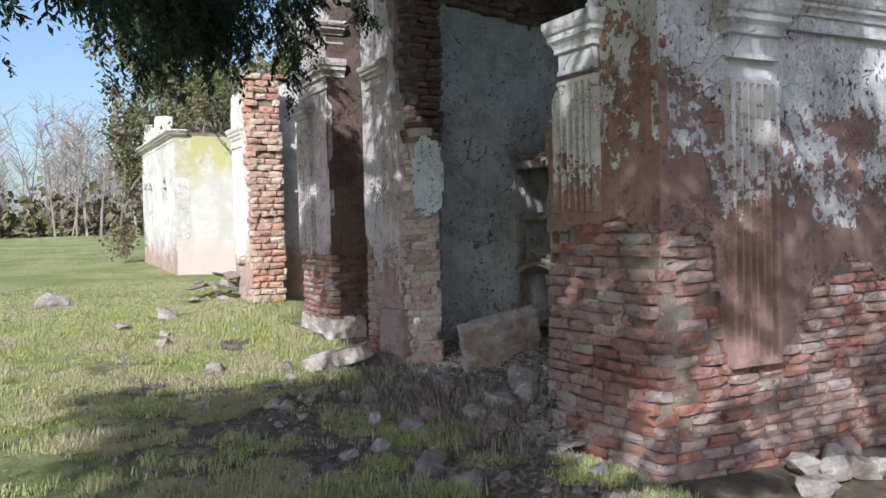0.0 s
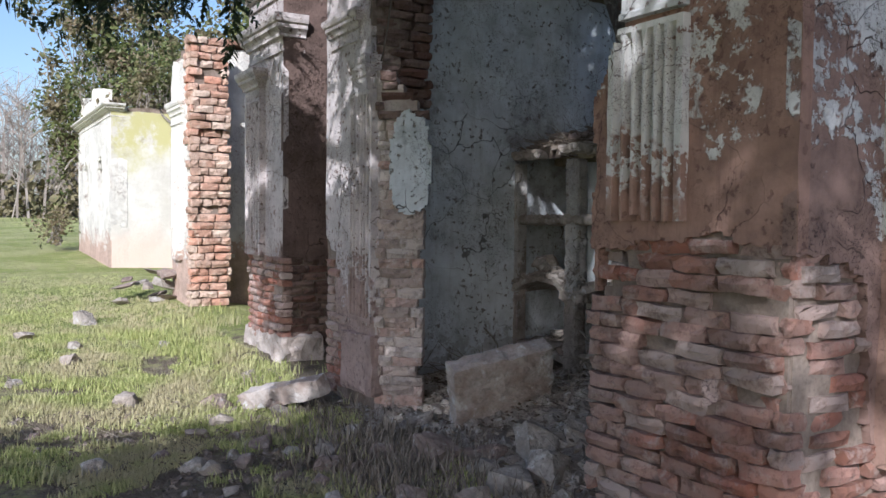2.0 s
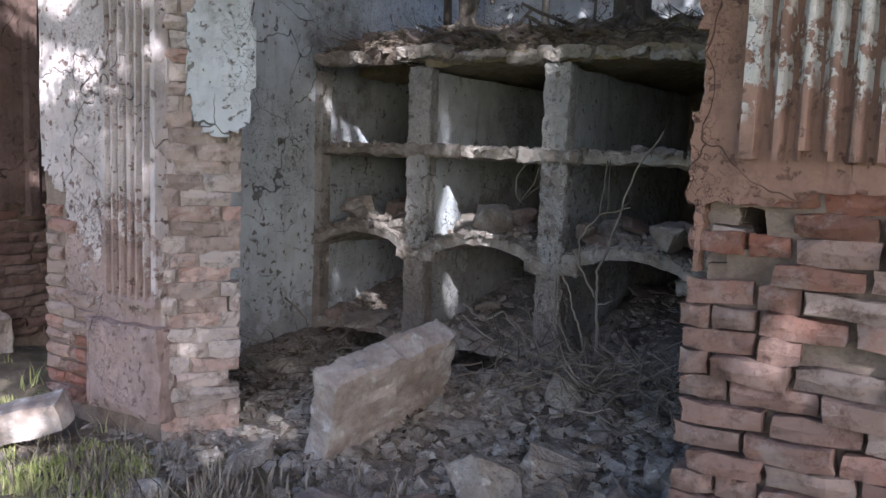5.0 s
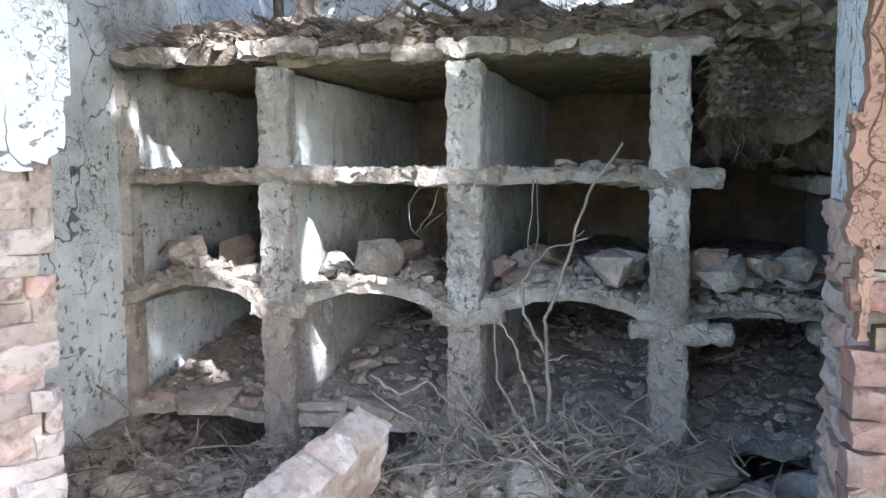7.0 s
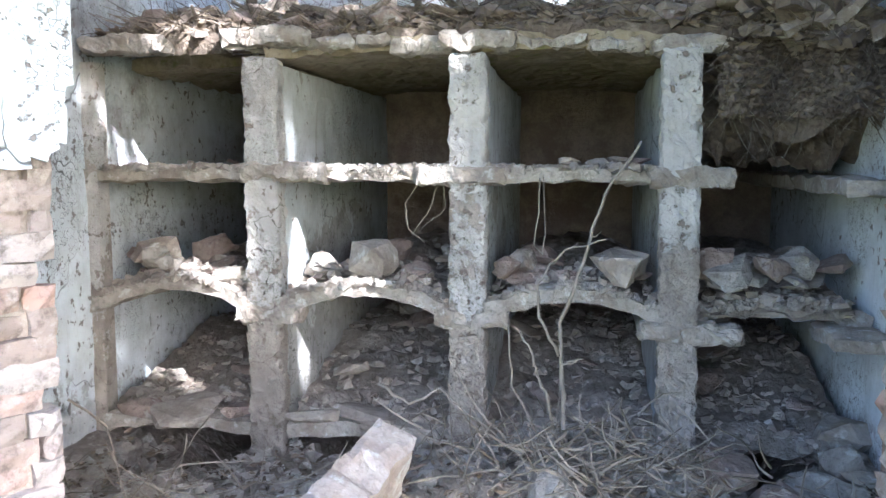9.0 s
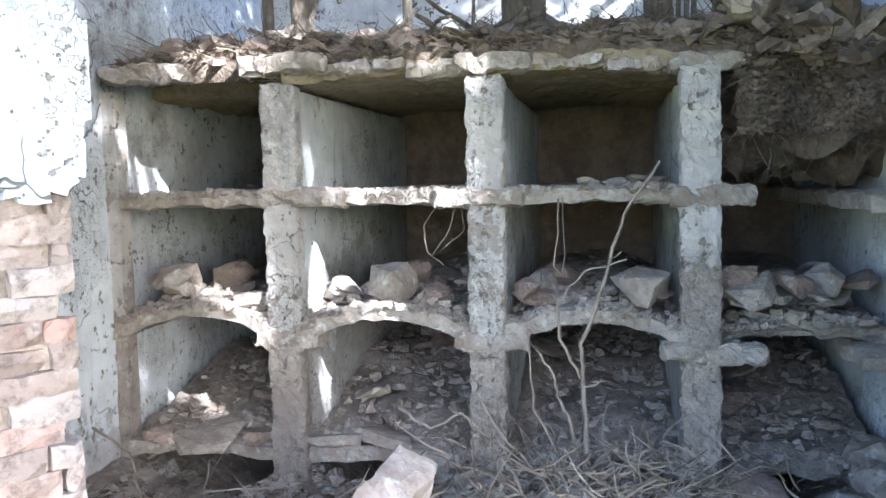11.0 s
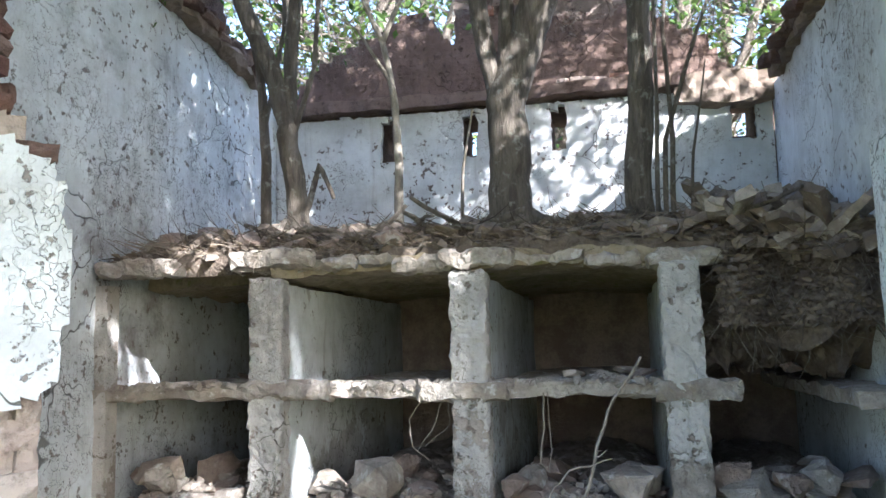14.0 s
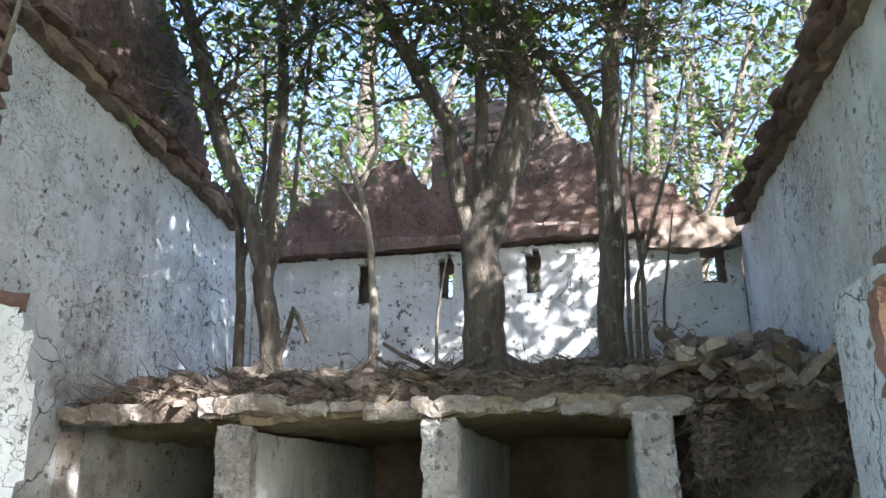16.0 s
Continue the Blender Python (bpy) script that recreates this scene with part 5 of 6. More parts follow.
def tree(name, label, stems, material, leaves=0, leaf_size=0.08, leaf_mat=None, seed=1, twigs=60, reach=0.9, spread=0.5, low=4.0, group="", shade_canopy=None):
    """stems: (points, first radius, last radius). Twigs grow from the upper parts, leaves from the twigs."""
    q = random.Random(seed)
    t = thing(name, label, "tree", group)
    tips = []
    for pts, r0, r1 in stems:
        verts, faces, line = [], [], []
        pts = [Vector(p) for p in pts]
        for a, b in zip(pts, pts[1:]):
            for k in range(6):
                f = k / 6
                p = a.lerp(b, f)
                line.append(p + Vector((nz(p.z, 1, seed, 2.2), nz(p.z, 5, seed, 2.2), 0)) * min(0.05, r0 * 0.7))
        line.append(pts[-1])
        n = len(line)
        radii = [(r0 + (r1 - r0) * k / (n - 1)) * (1 + 0.16 * nz(k * 0.7, seed, 3, 1.0)) for k in range(n)]
        if r0 > 0.05:
            radii[0] *= 1.5
            radii[1] *= 1.2
        tube_into(verts, faces, line, radii, 12 if r0 > 0.06 else 7)
        part("trunk" if r0 > 0.03 else "stem", mesh("trunk", verts, faces, material, True), t)
        tips += [(p, r1 + (r0 - r1) * (1 - k / (n - 1))) for k, p in enumerate(line) if p.z > low]
    foot, girth = Vector(stems[0][0][0]), stems[0][1]
    for k in range(6 if girth > 0.05 and foot.z > 1.5 else 0):
        a = k * 1.05 + q.uniform(-0.3, 0.3)
        rv, rf, line = [], [], []
        for i in range(8):
            d = girth * 0.5 + i * (0.05 + girth * 0.35)
            x, y = foot.x + math.cos(a + 0.12 * i * nz(k, seed, i, 0.9)) * d, foot.y + math.sin(a + 0.12 * i * nz(k, seed, i, 0.9)) * d
            y = min(7.55, max(FRONT + 0.04, y))
            line.append(Vector((x, y, top_z(x, y) + (0.10, 0.05, 0.02, 0.01, 0.0, 0.005, 0.0, -0.03)[i])))
        tube_into(rv, rf, line, [girth * f for f in (0.42, 0.36, 0.3, 0.25, 0.21, 0.17, 0.13, 0.08)], 7)
        part("root", mesh("root", rv, rf, material, True), t)
    verts, faces, lv, lf = [], [], [], []
    for k in range(twigs if tips else 0):
        p, rad = q.choice(tips)
        a = q.uniform(0, 6.28)
        line = wander(p, (math.cos(a), math.sin(a), q.uniform(0.0, 0.9)), q.uniform(0.4, 1.0) * reach, 5, q, 0.3)
        r0 = min(rad * 0.5, 0.016)
        tube_into(verts, faces, line, [r0 * (1 - 0.16 * i) for i in range(6)], 4)
        for s in line[2:]:
            for _ in range(2):
                sub = wander(s, Vector((q.uniform(-1, 1), q.uniform(-1, 1), q.uniform(-0.4, 0.8))), spread, 3, q, 0.35)
                tube_into(verts, faces, sub, [0.005, 0.004, 0.003, 0.002], 3)
                for _ in range(max(0, round(leaves / max(1, twigs) / 8))):
                    c = q.choice(sub[1:]) + Vector((q.gauss(0, 0.05), q.gauss(0, 0.05), q.gauss(0, 0.05)))
                    leaf_into(lv, lf, c, (q.uniform(-1, 1), q.uniform(-1, 1), q.uniform(-1, 0.4)), leaf_size * q.uniform(0.6, 1.25), q, 0.55)
    # Leaf clusters added high out of view, placed to keep sun off the walls.
    if shade_canopy:
        n, c, size = shade_canopy
        root = max((p for p, _ in tips), key=lambda p: p.z)
        for k in range(n):
            e = Vector((q.uniform(-1, 1), q.uniform(-1, 1), q.uniform(-1, 1)))
            e = Vector(c) + Vector((e.x * size[0], e.y * size[1], e.z * size[2]))
            line = [root.lerp(e, i / 4) + Vector((q.gauss(0, 0.08), q.gauss(0, 0.08), q.gauss(0, 0.06))) * (0 < i < 4) for i in range(5)]
            tube_into(verts, faces, line, [0.022, 0.016, 0.011, 0.007, 0.003], 4)
            for _ in range(72):
                leaf_into(lv, lf, e + Vector((q.gauss(0, 0.25), q.gauss(0, 0.25), q.gauss(0, 0.16))), (q.uniform(-1, 1), q.uniform(-1, 1), q.uniform(-1, 0.4)), leaf_size * q.uniform(0.8, 1.4), q, 0.6)
    if verts:
        part("branch", mesh("branch", verts, faces, material), t)
    if lv:
        part("crown", mesh("crown", lv, lf, leaf_mat), t)
    return t


def base(x, y):
    return (x, y, top_z(x, y) - 0.08)


tree("tree", "slender grey-barked tree rooted in the roof litter", [
    ([base(-7.68, 6.1), (-7.67, 6.1, 2.75), (-7.68, 6.1, 3.06), (-7.9, 6.1, 3.6), (-8.1, 6.08, 4.15), (-8.27, 6.05, 4.72), (-8.55, 6.0, 5.5)], 0.066, 0.04),
    ([(-7.68, 6.1, 3.0), (-7.72, 6.15, 3.45), (-7.66, 6.2, 4.1), (-7.72, 6.2, 4.9), (-7.8, 6.2, 5.6)], 0.046, 0.03),
    ([(-7.66, 6.1, 3.02), (-7.56, 6.12, 3.4), (-7.5, 6.12, 4.1), (-7.45, 6.15, 4.9)], 0.018, 0.01),
    ([(-7.62, 6.1, 2.5), (-7.5, 6.05, 2.8), (-7.42, 6.05, 2.6)], 0.02, 0.012)], BARK, 900, 0.085, LEAF, 3, 50, 0.9, group="trees growing on the niches", shade_canopy=(95, (-6.3, 3.8, 5.35), (1.6, 1.3, 0.7)))
tree("tree", "dark thin stem leaning by the inner wall", [
    ([base(-7.9, 6.2), (-7.88, 6.2, 2.9), (-7.95, 6.2, 3.5), (-8.1, 6.2, 4.2), (-8.3, 6.2, 4.8)], 0.036, 0.016),
    ([(-7.9, 6.2, 3.1), (-7.78, 6.2, 3.7), (-7.8, 6.2, 4.5)], 0.016, 0.01)], BARK, 200, 0.08, LEAF, 5, 14, group="trees growing on the niches")
tree("tree", "thin forked sapling on the niche roof", [
    ([base(-7.08, 6.2), (-7.07, 6.2, 2.8), (-7.1, 6.2, 3.12), (-7.16, 6.2, 3.55), (-7.3, 6.2, 3.88)], 0.03, 0.014),
    ([(-7.16, 6.2, 3.55), (-7.05, 6.2, 3.8), (-7.1, 6.2, 4.3), (-7.0, 6.2, 4.9)], 0.016, 0.01),
    ([(-7.12, 6.2, 3.3), (-7.3, 6.15, 3.62), (-7.42, 6.1, 3.7)], 0.012, 0.005),
    ([base(-6.72, 6.2), (-6.7, 6.2, 2.75), (-6.64, 6.2, 3.1)], 0.012, 0.006)], BARK_THIN, 200, 0.075, LEAF, 7, 10, group="trees growing on the niches")
tree("tree", "stout tree with furrowed grey bark on the niche roof", [
    ([base(-6.43, 6.15), (-6.43, 6.15, 2.75), (-6.45, 6.15, 3.1), (-6.38, 6.15, 3.35), (-6.25, 6.15, 3.68), (-6.13, 6.15, 4.1), (-6.28, 6.15, 4.6), (-6.35, 6.2, 5.6)], 0.122, 0.085),
    ([(-6.47, 6.14, 3.1), (-6.56, 6.14, 3.4), (-6.62, 6.14, 3.88), (-6.8, 6.12, 4.3), (-6.95, 6.1, 4.6), (-7.25, 6.1, 5.4)], 0.06, 0.035),
    ([(-6.45, 6.12, 3.3), (-6.42, 6.12, 3.75), (-6.38, 6.12, 4.3), (-6.5, 6.1, 5.3)], 0.045, 0.03)], BARK, 1100, 0.09, LEAF, 9, 60, 1.0, group="trees growing on the niches", shade_canopy=(62, (-5.2, 4.0, 6.3), (1.8, 1.6, 0.9)))
tree("tree", "lichened tree with many thin shoots on the niche roof", [
    ([base(-5.74, 6.1), (-5.74, 6.1, 2.75), (-5.71, 6.1, 3.2), (-5.69, 6.1, 3.6), (-5.64, 6.1, 4.05), (-5.55, 6.1, 4.6), (-5.45, 6.1, 5.4)], 0.078, 0.045),
    ([(-5.7, 6.1, 3.55), (-5.78, 6.12, 3.85), (-5.92, 6.15, 4.15), (-6.2, 6.15, 4.6), (-6.5, 6.2, 5.0)], 0.05, 0.028),
    ([base(-5.62, 6.0), (-5.6, 6.0, 2.8), (-5.47, 6.0, 3.2), (-5.36, 6.0, 3.5), (-5.2, 6.0, 4.2)], 0.015, 0.007),
    ([base(-5.58, 6.05), (-5.56, 6.05, 2.8), (-5.58, 6.05, 3.4), (-5.5, 6.0, 4.2)], 0.016, 0.008),
    ([base(-5.66, 5.98), (-5.64, 5.98, 2.9), (-5.62, 5.98, 3.6), (-5.4, 5.98, 4.5)], 0.014, 0.007),
    ([base(-5.5, 5.95), (-5.47, 5.95, 2.7), (-5.38, 5.98, 3.2)], 0.011, 0.004)], BARK, 900, 0.085, LEAF, 11, 50, 1.0, group="trees growing on the niches", shade_canopy=(105, (-3.6, 5.4, 6.0), (1.5, 1.8, 1.1)))
for k, (x, y, rad, s) in enumerate(((-8.1, 9.2, 0.17, 21), (-5.2, 10.0, 0.14, 22), (-9.6, 10.5, 0.15, 23), (-3.4, 10.5, 0.14, 24), (-6.6, 12.0, 0.18, 25), (-8.6, 13.0, 0.15, 26), (-4.4, 13.0, 0.15, 27))):
    tree("tree", "leafy evergreen tree behind the mausoleum", [([(x, y, -0.2), (x + 0.05, y, 2.5), (x + 0.1, y, 4.6), (x + 0.2, y, 7.5)], rad, 0.06),
                                                               ([(x + 0.1, y, 3.4), (x + 0.7, y, 4.6), (x + 1.3, y, 6.6)], 0.07, 0.03),
                                                               ([(x + 0.05, y, 3.6), (x - 0.7, y, 4.9), (x - 1.2, y, 6.6)], 0.07, 0.03)], BARK, 2200, 0.11, LEAF, s, 85, 1.5, 0.7, group="trees behind the mausoleum")

# sapling and sticks in front of the niches


def shrub(name, label, stems, seed, material=BARK_THIN):
    t = thing(name, label, "shrub")
    for pts, r0 in stems:
        verts, faces, line = [], [], []
        pts = [Vector(p) for p in pts]
        for a, b in zip(pts, pts[1:]):
            line += [a.lerp(b, k / 4) + Vector((nz(a.z + k, 2, seed, 1.7), nz(a.x, k, seed, 1.9), nz(k, seed, 1, 1.3))) * 0.012 for k in range(4)]
        line.append(pts[-1])
        tube_into(verts, faces, line, [0.75 * r0 * (1 - 0.55 * k / len(line)) for k in range(len(line))], 6)
        part("stem", mesh("stem", verts, faces, material, True), t)
    return t


shrub("bare_sapling", "leafless grey sapling growing before the niches", [
    ([(-6.1, 5.02, 0.15), (-6.095, 5.05, 0.58), (-6.103, 5.05, 0.83), (-6.113, 5.05, 0.95), (-6.055, 5.05, 1.1), (-6.0, 5.05, 1.3), (-5.946, 5.05, 1.48), (-5.8, 5.05, 1.7)], 0.015),
    ([(-6.11, 5.04, 0.81), (-6.195, 5.0, 0.98), (-6.208, 5.0, 1.11), (-6.17, 5.0, 1.18), (-6.1, 5.0, 1.26), (-5.93, 5.0, 1.31)], 0.010),
    ([(-6.12, 5.0, 0.45), (-6.155, 4.95, 0.66), (-6.2, 4.95, 0.755), (-6.22, 4.95, 0.85), (-6.29, 4.95, 0.95)], 0.011),
    ([(-6.1, 5.05, 0.77), (-6.014, 5.05, 0.804)], 0.007),
    ([(-6.85, 4.9, 0.7), (-6.72, 4.9, 0.62), (-6.59, 4.9, 0.69), (-6.5, 4.9, 0.6), (-6.2, 4.95, 0.4)], 0.010),
    ([(-6.0, 5.05, 1.3), (-5.95, 5.03, 1.34)], 0.005),
    ([(-6.12, 5.0, 0.35), (-6.3, 4.95, 0.7), (-6.32, 4.98, 0.95)], 0.009),
    ([(-6.12, 5.0, 0.2), (-6.5, 4.95, 0.42), (-6.75, 4.95, 0.5)], 0.011),
    ([(-6.1, 5.0, 0.25), (-5.85, 4.85, 0.45), (-5.6, 4.8, 0.35)], 0.011),
    ([(-6.08, 5.0, 0.2), (-5.9, 4.7, 0.3), (-5.7, 4.55, 0.2)], 0.011),
    ([(-6.1, 5.0, 0.2), (-6.35, 4.8, 0.4), (-6.62, 4.7, 0.38), (-6.9, 4.68, 0.3)], 0.010),
    ([(-6.1, 5.0, 0.22), (-6.0, 4.92, 0.42), (-5.93, 4.9, 0.52)], 0.007),
    ([(-6.1, 5.0, 0.22), (-6.2, 4.9, 0.4), (-6.26, 4.88, 0.55)], 0.007),
    ([(-6.1, 5.0, 0.22), (-5.9, 4.95, 0.36), (-5.66, 4.95, 0.4)], 0.008)], 3)
shrub("hanging_root", "thin root hanging below a broken shelf", [([(-6.78, 5.5, 1.54), (-6.86, 5.48, 1.42), (-6.84, 5.45, 1.3), (-6.76, 5.45, 1.24)], 0.006), ([(-6.7, 5.5, 1.54), (-6.74, 5.5, 1.4), (-6.82, 5.48, 1.28)], 0.006), ([(-6.68, 5.5, 1.52), (-6.66, 5.46, 1.4), (-6.78, 5.46, 1.3)], 0.005)], 5)
shrub("hanging_root", "looped root hanging from a shelf edge", [([(-6.22, 5.36, 1.55), (-6.22, 5.34, 1.4), (-6.24, 5.34, 1.25), (-6.2, 5.34, 1.21), (-6.19, 5.34, 1.3), (-6.2, 5.36, 1.55)], 0.005)], 6)
shrub("dry_shrub", "dry bent stem lying against the inner wall", [([(-8.3, 4.95, 0.55), (-8.15, 5.0, 0.42), (-8.1, 5.0, 0.2)], 0.009), ([(-8.0, 4.9, 0.2), (-7.7, 4.85, 0.32), (-7.4, 4.85, 0.36)], 0.009), ([(-7.75, 4.9, 0.2), (-7.7, 4.88, 0.45)], 0.006)], 8)
shrub("hanging_branch", "dark bare branch hanging over the opening", [([(-7.45, 3.6, 4.4), (-7.4, 3.55, 3.6), (-7.45, 3.5, 3.0), (-7.52, 3.48, 2.75)], 0.014)], 9, BARK)


# ---- the cypress over the walker ----
def spray_base(seed):
    """One drooping spray of scale-leaved twigs, about 0.4 long, along +x."""
    q = random.Random(seed)
    v, f = [], []
    for k in range(30):
        t = k / 30
        x = 0.4 * t
        p = np.array((x, q.gauss(0, 0.012), q.gauss(0, 0.012) - 0.06 * t * t))
        a = q.uniform(0, 6.28)
        ln = q.uniform(0.05, 0.13) * (1.15 - t * 0.6)
        d = np.array((0.65, math.cos(a) * 0.75, math.sin(a) * 0.75 - 0.2)) * ln
        s = np.array((-0.3, -math.sin(a), math.cos(a))) * 0.012
        b = len(v)
        v += [p - s * 0.5, p + d * 0.55 - s * 1.2, p + d, p + d * 0.55 + s * 1.2]
        f.append((b, b + 1, b + 2, b + 3))
    return np.array(v), np.array(f)


SPRAYS = [spray_base(s) for s in range(4)]


def sprays(places):
    """One mesh from many sprays: (position, direction, scale)."""
    vs, fs, off = [], [], 0
    for i, (p, d, s) in enumerate(places):
        v, f = SPRAYS[i % 4]
        m = np.array(Vector(d).to_track_quat("X", "Z").to_matrix()) * s
        vs.append(v @ m.T + np.array(p))
        fs.append(f + off)
        off += len(v)
    return mesh("crown", np.concatenate(vs).tolist(), np.concatenate(fs).tolist(), NEEDLE)


# thin places cut into the unseen crown so sun reaches these niche spots: spot, width
GAPS = [((-7.52, 5.36, 1.15), 0.55), ((-8.43, 5.8, 1.85), 0.36), ((-6.95, 5.35, 1.0), 0.35), ((-7.9, 5.9, 0.45), 0.35)]


def in_gap(p):
    for o, rad in GAPS:
        d = Vector(p) - Vector(o)
        if (d - to_sun * d.dot(to_sun)).length < rad:
            return True
    return False


def cypress(boughs):
    q = random.Random(77)
    t = thing("cypress", "dark old cypress with hanging sprays and cones", "tree")
    verts, faces = [], []
    trunk = [(1.9, -3.0, -0.3), (1.8, -2.9, 2.0), (1.6, -2.8, 5.0), (1.5, -2.7, 8.0), (1.5, -2.7, 10.0)]
    tube_into(verts, faces, [Vector(p) for p in trunk], [0.42, 0.36, 0.28, 0.16, 0.05], 12)
    part("trunk", mesh("trunk", verts, faces, BARK, True), t)
    places = []
    for (a, b, r0, n, drop) in boughs:
        a, b = Vector(a), Vector(b)
        pts = [a.lerp(b, k / 10) + Vector((nz(k, a.x, 1, 0.6), nz(k, a.y, 2, 0.6), nz(k, a.z, 3, 0.5))) * 0.35 * math.sin(math.pi * k / 10) for k in range(11)]
        verts, faces = [], []
        tube_into(verts, faces, pts, [r0 * (1 - 0.085 * k) for k in range(11)], 6)
        for _ in range(n):
            f = q.uniform(0.25 if n < 50 else 0.62, 1.0)
            p = a.lerp(b, f) + Vector((q.gauss(0, 0.12), q.gauss(0, 0.12), q.gauss(0, 0.08)))
            side = Vector((q.uniform(-1, 1), q.uniform(-1, 1), q.uniform(-0.9, 0.35))) + (b - a).normalized() * 0.5
            line = wander(p, side, q.uniform(0.25, 0.75) * drop, 4, q, 0.25, droop=0.12)
            tube_into(verts, faces, line, [0.007, 0.006, 0.004, 0.003, 0.002], 3)
            for s in line[1:]:
                for _ in range(0 if in_gap(s) else 3):
                    d = (line[-1] - line[0]).normalized() * 0.6 + Vector((q.uniform(-1, 1), q.uniform(-1, 1), q.uniform(-1.1, 0.2)))
                    places.append((s + Vector((q.gauss(0, 0.06), q.gauss(0, 0.06), q.gauss(0, 0.06))), d, q.uniform(0.55, 1.0)))
        part("limb", mesh("limb", verts, faces, BARK), t)
    part("crown", sprays(places), t)
    cv, cf = [], []
    for k in range(46):
        p, d, s = places[q.randrange(len(places))]
        p = Vector(p) + Vector((0, 0, -0.05))
        tube_into(cv, cf, [p, p + Vector((0.0, 0, -0.012)), p + Vector((0.004, 0, -0.03)), p + Vector((0.0, 0, -0.042))], [0.008, 0.019, 0.019, 0.006], 7)
    part("cone", mesh("cone", cv, cf, CONE), t)
    return t


# limb: from, to, radius, side twigs, their length
BOUGHS = [
    ((1.6, -2.8, 5.0), (-4.9, 0.0, 2.95), 0.05, 20, 1.0),
    ((1.6, -2.8, 5.0), (-4.8, 0.45, 2.98), 0.05, 14, 0.8),
    ((1.6, -2.8, 5.4), (-7.0, 1.3, 3.35), 0.07, 60, 0.9),
    ((1.6, -2.8, 5.4), (-6.9, 2.2, 3.5), 0.07, 44, 0.9),
    ((1.6, -2.8, 4.6), (-5.9, 0.75, 2.95), 0.06, 18, 0.7),
    ((1.6, -2.8, 5.6), (-7.7, 2.9, 3.75), 0.09, 22, 0.7),
    ((1.6, -2.8, 6.4), (-8.4, 1.5, 3.8), 0.10, 80, 1.0),
    ((1.6, -2.8, 6.8), (-10.6, 2.5, 4.3), 0.10, 90, 1.1),
]
# Boughs added out of view, set along sun rays to shade lawn and tombs.
lot = random.Random(41)
for k in range(17):
    while True:
        e = Vector((lot.uniform(-1, 1), lot.uniform(-1, 1), lot.uniform(-1, 1)))
        if 0.35 < e.length < 1.0 and (e.y > -0.35 or lot.random() < 0.6):
            break
    e = Vector((-0.7 + e.x * 4.6, -0.4 + e.y * 4.2, 6.7 + e.z * 2.2))
    BOUGHS.append(((1.6, -2.8, max(4.2, e.z - 1.2)), tuple(e), 0.06, 25, 0.85))
for c, n in (((-3.9, 0.6, 8.2), 4), ((-3.5, 0.0, 5.6), 1), ((0.6, -5.2, 5.2), 9), ((2.6, -4.6, 5.3), 8), ((-1.4, -4.4, 5.2), 6)):
    for k in range(n):
        e = Vector(c) + Vector((lot.uniform(-1.2, 1.2), lot.uniform(-1.3, 1.3), lot.uniform(-0.9, 0.9)))
        BOUGHS.append(((1.55, -2.75, 6.8), tuple(e), 0.06, 28, 0.85))
for k in range(11):
    BOUGHS.append(((1.6, -2.8, 5.6), (lot.uniform(-6.2, -3.6), lot.uniform(0.9, 2.9), lot.uniform(6.2, 7.6)), 0.06, 30, 0.85))
cypress(BOUGHS)

# ---- ivy and scrub behind the tombs ----


def bush(name, label, centre, size, n, leaf, material, seed, twigs=40):
    q = random.Random(seed)
    t = thing(name, label, "bush")
    verts, faces, lv, lf = [], [], [], []
    c = Vector(centre)
    cells = [(c + Vector((q.gauss(0, 0.42) * size[0], q.gauss(0, 0.42) * size[1], q.gauss(0, 0.42) * size[2])), q.uniform(0.25, 0.6)) for _ in range(max(6, n // 130))]
    foot = c + Vector((0, 0, -size[2] * 1.2))
    for k in range(twigs):
        p, rad = q.choice(cells)
        b = foot + Vector((q.gauss(0, 0.3) * size[0], q.gauss(0, 0.3) * size[1], 0))
        line = [b.lerp(p, i / 5) + Vector((q.gauss(0, 0.06), q.gauss(0, 0.06), q.gauss(0, 0.05))) for i in range(6)]
        tube_into(verts, faces, line, [0.03, 0.025, 0.02, 0.015, 0.01, 0.005], 4)
    for _ in range(n):
        p, rad = q.choice(cells)
        o = Vector((q.gauss(0, 1), q.gauss(0, 1), q.gauss(0, 1))) * rad * 0.5
        leaf_into(lv, lf, p + o, (q.uniform(-1, 1), q.uniform(-1, 1), q.uniform(-1, 0.5)), leaf * q.uniform(0.6, 1.3), q, 0.6)
    part("stem", mesh("stem", verts, faces, BARK_THIN), t)
    part("foliage", mesh("foliage", lv, lf, material), t)


bush("bush", "ivy-grown tree behind the half-fallen tomb", (-17.5, 6.2, 5.2), (2.6, 1.4, 1.5), 5200, 0.13, IVY, 1, 90)
bush("bush", "brown-green creeper heaped on the chapel roof", (-22.5, 5.2, 4.8), (2.0, 1.2, 1.0), 3200, 0.13, IVY, 2, 90)
bush("bush", "shaggy ivy at the chapel's corner", (-25.9, 4.2, 4.4), (1.0, 0.9, 1.4), 2000, 0.14, IVY, 3, 50)
bush("bush", "evergreen crown above the half-fallen tomb", (-14.5, 8.0, 6.0), (2.8, 1.6, 1.6), 5200, 0.13, IVY, 4, 80)
bush("bush", "tall ivy-smothered tree behind the chapel", (-24.0, 8.5, 6.2), (3.2, 2.0, 2.4), 7000, 0.16, IVY, 8, 120)
bush("bush", "ragged creeper over the chapel wall", (-21.6, 6.2, 4.6), (1.3, 2.0, 1.1), 3200, 0.12, IVY, 9, 60)
